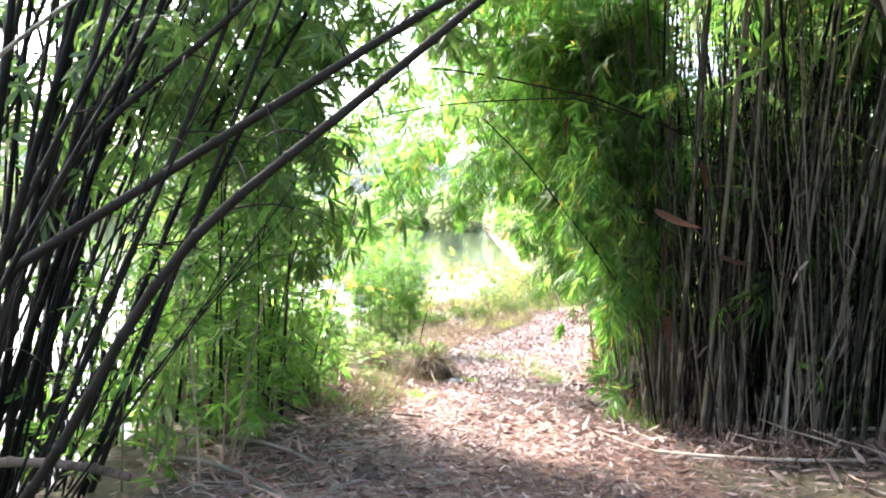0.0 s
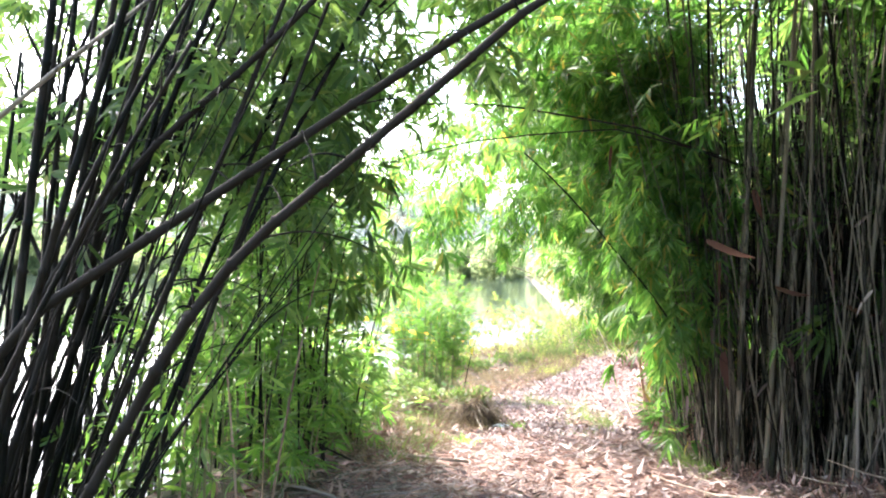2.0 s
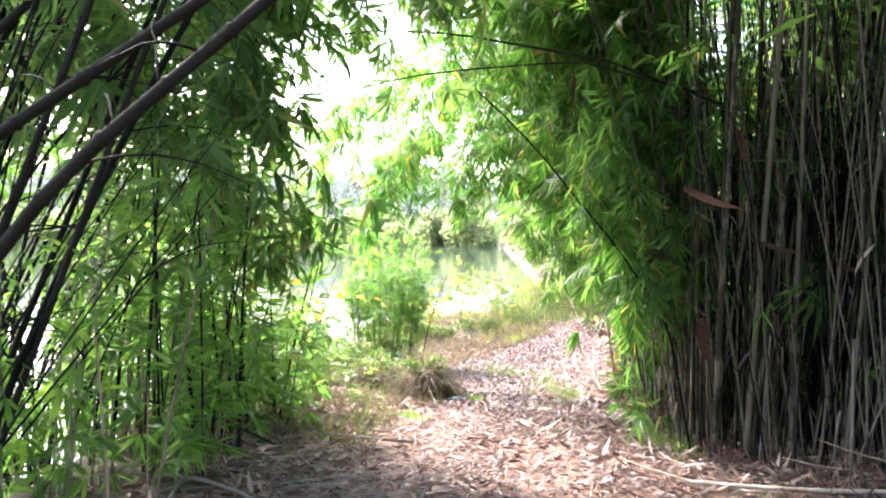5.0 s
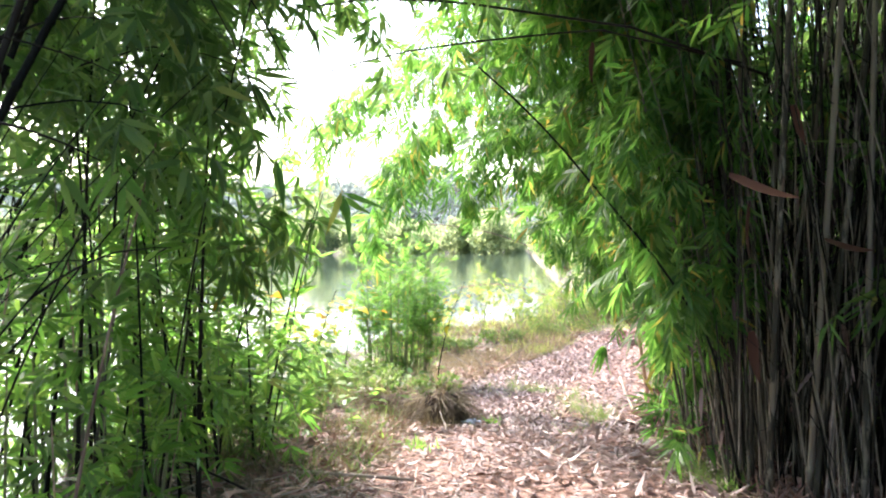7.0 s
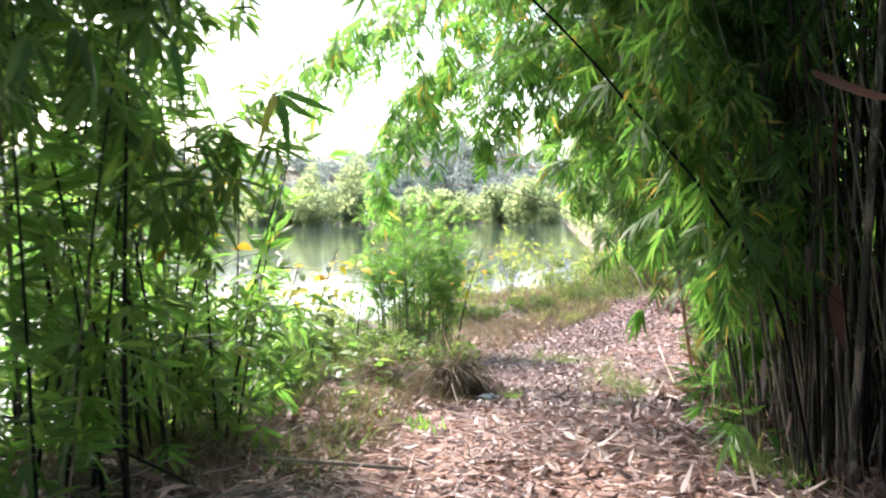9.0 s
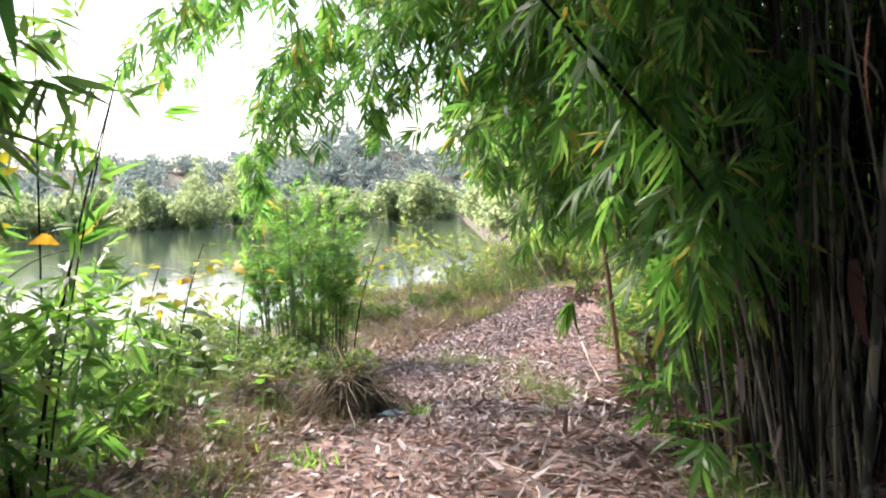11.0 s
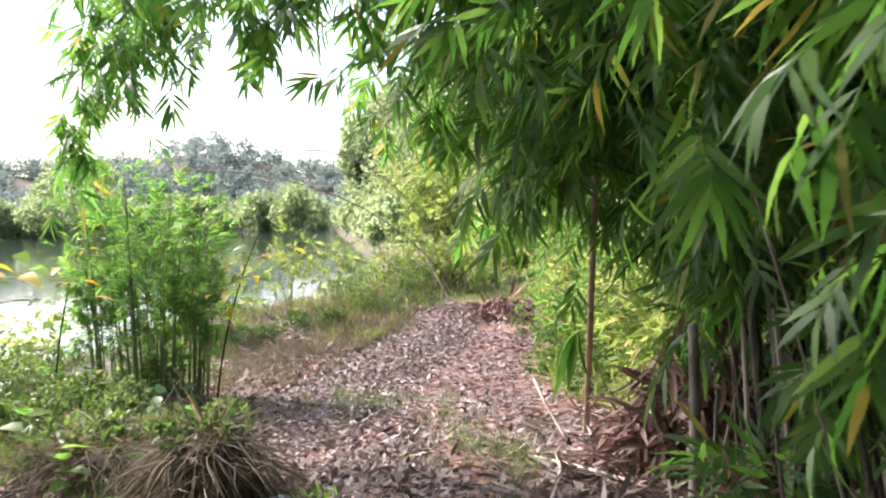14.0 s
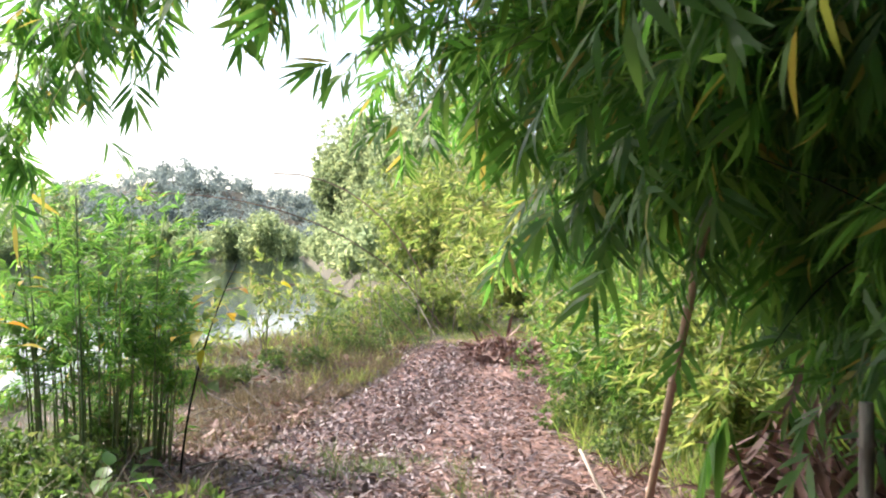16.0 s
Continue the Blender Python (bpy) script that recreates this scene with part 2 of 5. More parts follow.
def culm(points, radius, tip, gap=0.3, sides=7):
    """A jointed stem along a smooth line: a swollen ring with a groove at every joint."""
    points = np.asarray(points, float)
    steps = np.concatenate([[0], np.cumsum(np.linalg.norm(np.diff(points, axis=0), axis=1))])
    length, marks, swell = steps[-1], [0.0], [1.0]
    s = gap * rng.uniform(0.3, 1)
    while s < length - 0.05:
        for ds, k in ((-0.016, 1.0), (0.0, 1.28), (0.016, 0.95)):
            marks.append(s + ds)
            swell.append(k)
        s += gap * rng.uniform(0.85, 1.15)
    marks.append(length)
    swell.append(1.0)
    order = np.argsort(marks)
    marks, swell = np.asarray(marks)[order], np.asarray(swell)[order]
    line = np.stack([np.interp(marks, steps, points[:, k]) for k in range(3)], 1)
    return tube(line, (radius + (tip - radius) * marks / length) * swell, sides)


def stem_line(base, heading, lean, bend, length, n=14):
    """A line that starts near upright and bends over along a heading (degrees)."""
    s = np.linspace(0, length, n)
    angle = np.radians(lean + bend * s)
    ds = np.diff(s, prepend=0)
    out, up = np.cumsum(np.sin(angle) * ds), np.cumsum(np.cos(angle) * ds)
    h = radians(heading)
    return np.stack([base[0] + out * math.cos(h), base[1] + out * math.sin(h), base[2] + up], 1)


def blade(length, width, droop=0.25, fold=0.12):
    """A lance-shaped leaf along x with a folded midrib and a drooping tip."""
    s = np.array([0.0, 0.22, 0.55, 1.0])
    w = np.array([0.0, 1.0, 0.82, 0.0]) * width / 2
    z = -droop * length * s ** 2
    verts = [(0, 0, 0)]
    for k in (1, 2):
        verts += [(s[k] * length, w[k], z[k] + fold * width), (s[k] * length, 0, z[k]), (s[k] * length, -w[k], z[k] + fold * width)]
    verts.append((length, 0, z[3]))
    tris = [(0, 2, 1), (0, 3, 2), (1, 2, 5), (1, 5, 4), (2, 3, 6), (2, 6, 5), (4, 5, 7), (5, 6, 7)]
    return np.array(verts), np.array(tris)


def flat_blade(length, width, droop=0.25):
    verts = np.array([(0, 0, 0), (0.25 * length, width / 2, -droop * 0.06 * length), (0.25 * length, -width / 2, -droop * 0.06 * length),
                      (0.6 * length, width * 0.4, -droop * 0.36 * length), (0.6 * length, -width * 0.4, -droop * 0.36 * length), (length, 0, -droop * length)])
    return verts, np.array([(0, 2, 1), (1, 2, 4), (1, 4, 3), (3, 4, 5)])


def diamond(length, width, droop=0.25):
    """The cheapest leaf: two triangles folded along the midrib."""
    return np.array([(0, 0, 0), (0.4 * length, width / 2, 0.02 * length - droop * 0.16 * length), (0.4 * length, -width / 2, 0.02 * length - droop * 0.16 * length), (length, 0, -droop * length)]), np.array([(0, 3, 1), (0, 2, 3)])


def spray(leaves, size, width, twig=0.16, full=False, spread=52, leaf_shape=flat_blade):
    """A twig along x with a fan of drooping leaves."""
    pile = Pile()
    pile.add(*tube([(0, 0, 0), (twig, 0, -0.004)], [0.0024, 0.0012], 3))
    for k in range(leaves):
        f = (k + 1) / leaves
        angle = (1 if k % 2 else -1) * radians(spread) * (1.05 - 0.75 * f) * rng.uniform(0.7, 1.25)
        dip = radians(rng.uniform(-8, 38))
        length = size * rng.uniform(0.7, 1.15)
        shape = (blade if full else leaf_shape)(length, width * rng.uniform(0.8, 1.15), rng.uniform(0.1, 0.4))
        way = np.array([[math.cos(angle) * math.cos(dip), math.sin(angle) * math.cos(dip), -math.sin(dip)]])
        pile.spread(shape, frames_along(way, np.array([rng.uniform(-0.6, 0.6)])), np.array([[twig * (0.25 + 0.75 * f), 0, 0]]))
    return np.concatenate(pile.verts), np.concatenate(pile.tris)


SPRAYS = [spray(n, 0.21, 0.028, 0.2) for n in (6, 7, 8, 9, 10)]
FULL_SPRAYS = [spray(n, 0.22, 0.031, 0.2, full=True) for n in (6, 7, 8, 9)]
WIDE_SPRAYS = [spray(n, 0.32, 0.042, 0.3, leaf_shape=diamond) for n in (7, 8, 10)]
FANS = [spray(n, 0.25, 0.037, 0.1, spread=86) for n in (5, 6, 7, 8)]
LONG_SPRAYS = [spray(n, 0.25, 0.034, 0.2, full=True, spread=46) for n in (5, 6, 7, 8)]
SMALL_SPRAYS = [spray(n, 0.11, 0.015, 0.12, leaf_shape=diamond) for n in (7, 9, 11)]


def spray_turns(ways, scale):
    return frames_along(ways, rng.uniform(-0.9, 0.9, len(ways))) * scale[:, None, None]


def scatter(pile, shapes, places, ways, low=0.75, high=1.25):
    """Copies of the shapes, picked at random, at places and along ways."""
    places, ways = np.asarray(places), np.asarray(ways)
    pick = rng.randint(len(shapes), size=len(places))
    for k, shape in enumerate(shapes):
        chosen = pick == k
        pile.spread(shape, spray_turns(ways[chosen], rng.uniform(low, high, chosen.sum())), places[chosen])


def along(line, count, start, reach, droop=0.5):
    """Places and ways for leaf sprays on the part of a branch beyond start (0 to 1)."""
    at = rng.uniform(start, 1, count) ** 0.9
    at = np.clip(at, start, 1) * (len(line) - 1)
    k = np.minimum(at.astype(int), len(line) - 2)
    base = line[k] + (line[k + 1] - line[k]) * (at - k)[:, None]
    forward = line[k + 1] - line[k]
    forward /= np.linalg.norm(forward, axis=1, keepdims=True)
    ways = forward * rng.uniform(0.1, 0.9, (count, 1)) + rng.normal(0, 0.55, (count, 3)) + np.array([0, 0, -droop])
    return base + ways * rng.uniform(0, reach, (count, 1)), ways


def noise2(x, y, scale, seed=0.0):
    return noise.noise((x / scale + seed, y / scale - seed, seed * 0.37))


# ---- the ground ----


def smooth(a, b, v):
    t = min(max((v - a) / (b - a), 0), 1)
    return t * t * (3 - 2 * t)


WATER_LEVEL = -2.5


def shore(y):
    return -4.6 + 0.62 * (min(max(y, 20), 34) - 20) + 0.03 * max(y - 34, 0)


def path_x(y):
    return 0.55 + 0.95 * smooth(5, 15, y) + 0.42 * max(y - 16, 0)


def ground_z(x, y):
    base = -0.084 * min(max(y, -8), 16) - 0.09 * smooth(15, 19, y) + 0.12 * smooth(19, 24, y)
    right = 0.12 * max(x - path_x(y) - 2.2, 0) * (1 - smooth(60, 120, x)) * smooth(-5, 12, y)
    hump = 0.12 * smooth(-0.2, -1.4, x) * smooth(4, 8, y)
    land = base + min(right, 9) + hump + 0.05 * noise2(x, y, 1.3) + 0.15 * noise2(x, y, 5, 3) * smooth(1.5, 4, abs(x - path_x(y)))
    fall = smooth(shore(y) + 2.1, shore(y) - 1.5, x)
    z = land * (1 - fall) + (-4.5) * fall
    r = math.hypot(x + 10, y - 20)
    bearing = math.degrees(math.atan2(x, max(y, 1)))
    if x < shore(y) + 60 and y > -60:
        far = smooth(150, 215, r) * smooth(shore(y) + 60, shore(y) + 10, x)
        top = 7 + 7.5 * math.exp(-((bearing + 4.5) / 7) ** 2) + 6 * math.exp(-((bearing + 30) / 18) ** 2) + 2.5 * noise2(x, y, 40, 5)
        z = max(z, z * (1 - smooth(140, 160, r)) + (-2) * smooth(140, 160, r) + (top + 2) * far)
    return z


def grid(a, b, step):
    return list(np.arange(a, b, step))


xs = [-1800, -900, -500, -320] + grid(-240, -40, 16) + grid(-40, -12, 3) + grid(-12, 9, 0.22) + grid(9, 30, 2) + grid(30, 130, 12) + [200, 400, 900, 1800]
ys = [-1500, -600, -200, -80, -40, -20] + grid(-12, 0, 1) + grid(0, 24, 0.22) + grid(24, 60, 1.2) + grid(60, 260, 10) + [320, 500, 900, 1900]
verts = [(x, y, ground_z(x, y)) for y in ys for x in xs]
nx = len(xs)
tris = []
for j in range(len(ys) - 1):
    for i in range(nx - 1):
        a = j * nx + i
        tris += [(a, a + 1, a + nx + 1), (a, a + nx + 1, a + nx)]
ground_mesh = mesh_from("ground", verts, tris, SOIL, True)
bare = ground_mesh.attributes.new("bare", "FLOAT", "POINT")
bare.data.foreach_set("value", [1 - smooth(1.0, 2.1, abs(x - path_x(y) - 0.1)) if y < 25 else 0.0 for x, y, z in verts])
tagged(new("ground", ground_mesh), "brown trodden earth path under dry bamboo litter, sloping to a lake", "ground", kind="structure")

water_tris = [(0, 1, 2), (0, 2, 3)]
water = tagged(new("water", mesh_from("water", [(-900, -300, WATER_LEVEL), (60, -300, WATER_LEVEL), (60, 700, WATER_LEVEL), (-900, 700, WATER_LEVEL)], water_tris, WATER)),
               "calm grey-green lake water reflecting the pale sky", "lake", kind="structure")


def foot(x, y):
    return np.array([x, y, ground_z(x, y)])


# ---- bamboo ----


def leafy_branch(pile, clump, start, end, lift, sprays, radius=0.008, shapes=SPRAYS, begin=0.3, reach=0.28, droop=0.5, material=GREEN_CULM, parts=0):
    """A side branch that arches over and droops, with leaf sprays on its outer part."""
    start, end = np.asarray(start, float), np.asarray(end, float)
    middle = (start + end) / 2 + np.array([0, 0, lift])
    line = bezier(start, middle, end, 14) + np.cumsum(rng.normal(0, 0.008, (14, 3)), 0)
    part("branch", mesh_from("branch", *tube(line, np.linspace(radius, 0.0025, len(line)), 4), material, True), clump)
    places, ways = along(line, sprays, begin, reach, droop)
    for place, way in list(zip(places, ways))[:parts]:
        ob = part("leaf_spray", FULL_MESHES[rng.randint(len(FULL_MESHES))], clump)
        turn = spray_turns(way[None], rng.uniform(0.9, 1.3, 1))[0]
        m = Matrix([list(turn[k]) + [place[k]] for k in range(3)] + [[0, 0, 0, 1]])
        ob.matrix_basis = m
    scatter(pile, shapes, places[parts:], ways[parts:])
    return line


FULL_MESHES = [mesh_from("leaf_spray", *shape, BAMBOO_LEAF) for shape in FULL_SPRAYS]


def clump(label, group="bamboo clumps"):
    return thing("bamboo_clump", (0, 0, 0), label, "bamboo", group)


# the tall dense grove beside the path
grove = clump("tall dense bamboo grove with dark crowded culms and bright hanging leaves")
leaves = Pile()
culm_tops = []


def grove_edge(y):
    return 2.3 + 0.16 * max(y - 10, 0) + 0.9 * max(9.0 - y, 0) + 0.4 * max(y - 11.2, 0)


for k in range(300):
    y = rng.uniform(7.6, 15.0) if k < 190 else rng.uniform(7.2, 10.5)
    x = grove_edge(y) + rng.gamma(1.4, 1.1)
    thin = rng.rand() < 0.6
    radius = rng.uniform(0.007, 0.014) if thin else rng.uniform(0.016, 0.03)
    near = x < grove_edge(y) + 0.5
    # the culms fan outwards from the middle of the clump
    heading = math.degrees(math.atan2(0.3 * (y - 10), x - 3.0)) + rng.normal(0, 35)
    lean = abs(rng.normal(0, 4.5)) + min(1 + 3 * abs(x - 3.0), 8)
    if rng.rand() < 0.07 and not near:
        lean, heading = rng.uniform(15, 28), rng.uniform(-50, 60)
    height = rng.uniform(2.5, 5) if thin else rng.uniform(6, 9)
    line = stem_line(foot(x, y) - (0, 0, 0.05), heading, lean, rng.uniform(0, 0.6 if near else 1.6), height)
    # some front culms take the blackened copy, its shade put into the colour
    part("culm", mesh_from("culm", *culm(line, radius, radius * 0.45, 0.36, 6), (EARTH if k % 23 == 0 else SHADED_CULM if y < 9.8 and k % 6 > 4 else CULM), True), grove)
    if not thin and x > grove_edge(y) + 0.7:
        culm_tops.append(line)
# thin outer culms that spread like a fan over the thick ones
for k in range(150):
    y = rng.uniform(7.5, 9.8)
    x = grove_edge(y) + rng.uniform(0, 1.8)
    side_ = x - grove_edge(y) - 0.7
    line = stem_line(foot(x, y) - (0, 0, 0.05), (0 if side_ > 0 else 180) + rng.normal(0, 48), rng.uniform(1, 8) + (7 * side_ if side_ > 0 else 1.5), rng.uniform(0, 3), rng.uniform(2.5, 5.5), 10)
    radius = rng.uniform(0.005, 0.012)
    part("culm", mesh_from("culm", *culm(line, radius, radius * 0.5, 0.34, 5), SHADED_CULM if k % 5 == 0 else CULM, True), grove)
# all blackened, so the gloom between the culms is in their colour
thicket = Pile()
for k in range(330):
    y = rng.uniform(7.3, 12.5)
    x = grove_edge(y) + 0.2 + rng.gamma(2.0, 0.9)
    line = stem_line(foot(x, y) - (0, 0, 0.05), rng.uniform(0, 360), abs(rng.normal(0, 9)), rng.uniform(0, 2), rng.uniform(2, 6), 8)
    thicket.add(*tube(line, np.linspace(rng.uniform(0.005, 0.011), 0.004, len(line)), 5))
for k in range(240):
    y = rng.uniform(7.6, 14)
    x = grove_edge(y) + 0.9 + rng.gamma(2.0, 0.9)
    line = stem_line(foot(x, y) - (0, 0, 0.05), rng.uniform(0, 360), abs(rng.normal(0, 7)), rng.uniform(0, 1.5), rng.uniform(5, 7.5), 7)
    thicket.add(*tube(line, np.linspace(rng.uniform(0.012, 0.022), 0.008, len(line)), 5))
for k in range(420):
    y = rng.uniform(7.4, 12.5)
    base = foot(grove_edge(y) + rng.uniform(-0.05, 1.5), y) + (0, 0, rng.uniform(0.1, 3.4))
    line = stem_line(base, rng.uniform(0, 360), rng.uniform(15, 75), rng.uniform(0, 30), rng.uniform(0.4, 1.3), 6)
    thicket.add(*tube(line, np.linspace(rng.uniform(0.002, 0.005), 0.0015, len(line)), 4))
part("thin_culm", thicket.mesh("thin_culm", SHADED_CULM, True), grove, "thin culms crowded behind, coloured near-black for shade", "stuff")
for k in range(14):
    y = rng.uniform(7.6, 10)
    x = grove_edge(y) + rng.uniform(0, 1.6)
    start = foot(x, y) + (0, 0, rng.uniform(0.3, 3.8))
    leafy_branch(leaves, grove, start, start + (rng.normal(0, 0.3), -rng.uniform(0.1, 0.4), rng.uniform(-0.2, 0.3)), 0.12, 3, radius=0.003, begin=0.3, reach=0.1)
# dead stems and broken culms at the grove's foot
for k in range(46):
    y = rng.uniform(9.9, 12.6) if k % 3 else rng.uniform(7.6, 9.8)
    line = stem_line(foot(grove_edge(y) + rng.uniform(-0.1, 0.6), y) - (0, 0, 0.05), rng.uniform(0, 360), abs(rng.normal(0, 14)), rng.uniform(0, 6), rng.uniform(0.5, 1.9), 7)
    radius = rng.uniform(0.006, 0.02)
    part("dead_culm", mesh_from("dead_culm", *culm(line, radius, radius * 0.7, 0.26, 6), DRY_CULM if k % 2 and y > 9.9 else BARK, True), grove, "dry dead culm")
# branches that arch out over the path and hang
for k in range(175):
    if k < 120:
        y, x = rng.uniform(8.7, 14.4), 2.5 - 3.4 * rng.rand() ** 1.35
    else:
        y, x = rng.uniform(10.8, 12.8), rng.uniform(1.6, 3.0)
    if x > 1.7 and y < 9.5:
        y += 2.0
    if y < 11.2 and 0.3 < x < 1.9:
        y += 1.7
    under = np.interp(x, [-1.2, -0.5, 0.0, 0.8, 1.5, 2.0, 2.5], [2.5, 2.75, 2.4, 1.55, 0.75, 0.25, 0.0]) - 0.05 * (y - 9)
    if x < 0.5:
        under += 0.35
    if x < 0.3 and y < 10:
        under += 0.3
    if y > 9.5:
        under = max(under, 0.8 - 0.25 * (x - 1.3))
    if y > 11 and x < 1.4:
        under += 0.45
    z = under + 2.6 * rng.rand() ** 1.5
    begin = (grove_edge(y) + rng.uniform(0.1, 0.9), y + rng.normal(0, 0.6), max(z * 0.7 + rng.uniform(0.5, 1.4), 0.4))
    leafy_branch(leaves, grove, begin, (x, y, z), rng.uniform(0.2, 0.7), 26, radius=0.006, begin=0.3, reach=0.22, parts=1 if y < 11.5 else 0)
for k in range(34):
    x, y = rng.uniform(1.25, 2.2), rng.uniform(9.5, 10.6)
    z = rng.uniform(1.9, 3.9)
    leafy_branch(leaves, grove, (grove_edge(y) + rng.uniform(0.1, 0.6), y + rng.normal(0, 0.3), z + rng.uniform(0.0, 0.7)), (x, y, z), 0.3, 20, radius=0.006, begin=0.25, reach=0.2)
for k in range(32):
    x, y, z = rng.uniform(-0.6, 1.9), rng.uniform(9.5, 12), rng.uniform(3.0, 4.8)
    leafy_branch(leaves, grove, (grove_edge(y) + rng.uniform(0.1, 0.6), y, z + rng.uniform(0.0, 0.7)), (x, y, z), 0.4, 24, radius=0.006, begin=0.35, reach=0.25)
# leaves that hang in front of the culms further along
for k in range(22):
    x, y, z = rng.uniform(2.15, 2.8), rng.uniform(9.8, 11.4), rng.uniform(0.6, 2.6)
    leafy_branch(leaves, grove, (grove_edge(y) + rng.uniform(0.3, 0.8), y + rng.normal(0, 0.3), z + rng.uniform(0.2, 0.8)), (x, y, z), 0.3, 18, radius=0.006, begin=0.3, reach=0.2)
for k in range(14):
    x, y, z = rng.uniform(2.2, 3.0), rng.uniform(9.9, 12.0), rng.uniform(-0.1, 0.8)
    leafy_branch(leaves, grove, (grove_edge(y) + rng.uniform(0.2, 0.7), y + rng.normal(0, 0.3), z + rng.uniform(0.3, 0.7)), (x, y, z), 0.25, 13, radius=0.005, begin=0.4, reach=0.18)
# leaves that hang before the grove's corner, down to low shoots at its foot
for k in range(52):
    y = rng.uniform(8.7, 10.2)
    z = rng.uniform(0.35 if y < 9.5 else 0.8, 3.0)
    x = rng.uniform(max(1.95 - 0.3 * z, 1.35), 2.3)
    leafy_branch(leaves, grove, (x + rng.uniform(0.3, 0.7), y + rng.normal(0, 0.25), z + rng.uniform(0.1, 0.6)), (x, y, z), 0.25, 15, radius=0.004, begin=0.25, reach=0.18, droop=0.7, parts=1 if k % 3 == 0 else 0)
for k in range(5):
    x, y = rng.uniform(2.15, 2.5), rng.uniform(9.6, 11.0)
    base = foot(x, y)
    leafy_branch(leaves, grove, base, base + (rng.uniform(-0.3, 0.1), rng.normal(0, 0.15), rng.uniform(0.2, 0.7)), 0.1, 7, radius=0.003, begin=0.3, reach=0.12, droop=0.2)
# long drooping leaves that hide the culms further along
for k in range(64):
    y = rng.uniform(10.2, 13.2)
    x, z = grove_edge(y) + rng.uniform(-0.35, 0.4), rng.uniform(0.1 if y > 11.8 else 0.7, 2.6)
    leafy_branch(leaves, grove, (x + rng.uniform(0.4, 0.9), y + rng.normal(0, 0.3), z + rng.uniform(0.2, 0.8)), (x, y, z), 0.3, 15, radius=0.005, shapes=LONG_SPRAYS, begin=0.3, reach=0.15, droop=0.9)
# the leafy roof over the path
for k in range(64):
    x, y = rng.uniform(-0.2, 2.4), rng.uniform(9.8, 13.6)
    z = rng.uniform(3.1, 5.2) - 0.35 * max(x - 0.6, 0)
    leafy_branch(leaves, grove, (grove_edge(y) + rng.uniform(0.1, 0.8), y + rng.normal(0, 0.4), z + rng.uniform(0.1, 0.8)), (x, y, z), 0.4, 24, radius=0.006, begin=0.25, reach=0.28, droop=0.7)
for k in range(40):
    x, y = rng.uniform(0.7, 2.0), rng.uniform(11.8, 14.2)
    z = rng.uniform(1.6, 3.3) + 0.7 * max(1.2 - x, 0)
    leafy_branch(leaves, grove, (grove_edge(y) + rng.uniform(0.1, 0.6), y + rng.normal(0, 0.3), z + rng.uniform(0.3, 0.9)), (x, y, z), 0.35, 22, radius=0.005, begin=0.25, reach=0.2, droop=0.9)
# leaves high in the grove
for line in culm_tops:
    places, ways = along(line, 22, 0.62, 0.8, 0.3)
    scatter(leaves, WIDE_SPRAYS, places, ways)
part("foliage", leaves.mesh("foliage", BAMBOO_LEAF), grove, kind="stuff")
# two thin stems that bow out of the grove, and one that slants down through its leaves
for points, r in ((((2.6, 8.7, 2.5), (1.55, 8.6, 2.86), (0.88, 8.6, 2.97), (0.22, 8.6, 3.08), (-0.43, 8.6, 3.11), (-1.0, 8.6, 3.05)), 0.013),
                  (((2.4, 8.7, 2.6), (1.3, 8.6, 2.85), (0.36, 8.6, 2.77), (-0.12, 8.6, 2.71), (-0.54, 8.6, 2.62), (-1.13, 8.6, 2.45)), 0.010),
                  (((2.45, 8.8, -0.75), (2.2, 8.8, 0.5), (1.72, 8.8, 1.19), (1.33, 8.8, 1.64), (1.01, 8.8, 2.03), (0.72, 8.8, 2.33), (0.4, 8.8, 2.62)), 0.013)):
    part("culm", mesh_from("culm", *culm(points, r, r * 0.6, 0.3, 6), SHADED_CULM, True), grove)


def strip(length, width, curl):
    """A dry sheath: a curled strip."""
    t = np.linspace(0, 1, 6)
    w = width * np.array([0.5, 1, 0.95, 0.8, 0.5, 0.1]) / 2
    mid = np.stack([length * t, 0 * t, curl * length * np.sin(2.4 * t)], 1)
    verts = np.concatenate([mid + np.stack([0 * t, w, 0.4 * w], 1), mid, mid + np.stack([0 * t, -w, 0.4 * w], 1)])
    tris = []
    for k in range(5):
        for row in (0, 6):
            a = row + k
            tris += [(a, a + 6, a + 7), (a, a + 7, a + 1)]
    return verts, np.array(tris)


POLE = stem_material("brown_pole", (0.1, 0.06, 0.04), (0.2, 0.13, 0.09), (0.32, 0.22, 0.15), rough=0.6)
STRIPS = [strip(1, 0.13, c) for c in (-0.3, -0.1, 0.15, 0.35)]
pile = Pile()
n = 300
ys_ = rng.uniform(7.6, 14.0, n)
places = np.stack([[grove_edge(y) for y in ys_] + rng.gamma(1.0, 0.6, n) - 0.1, ys_, rng.uniform(-0.7, 2.2, n) ** 1.0], 1)
ways = rng.normal(0, 0.35, (n, 3)) + np.array([0, 0, -1.0])
scatter(pile, STRIPS[1:3], places, ways, 0.12, 0.32)
part("dry_sheath", pile.mesh("dry_sheath", DRY_LEAF), grove, "pale dry sheaths hanging from the culms", kind="stuff")
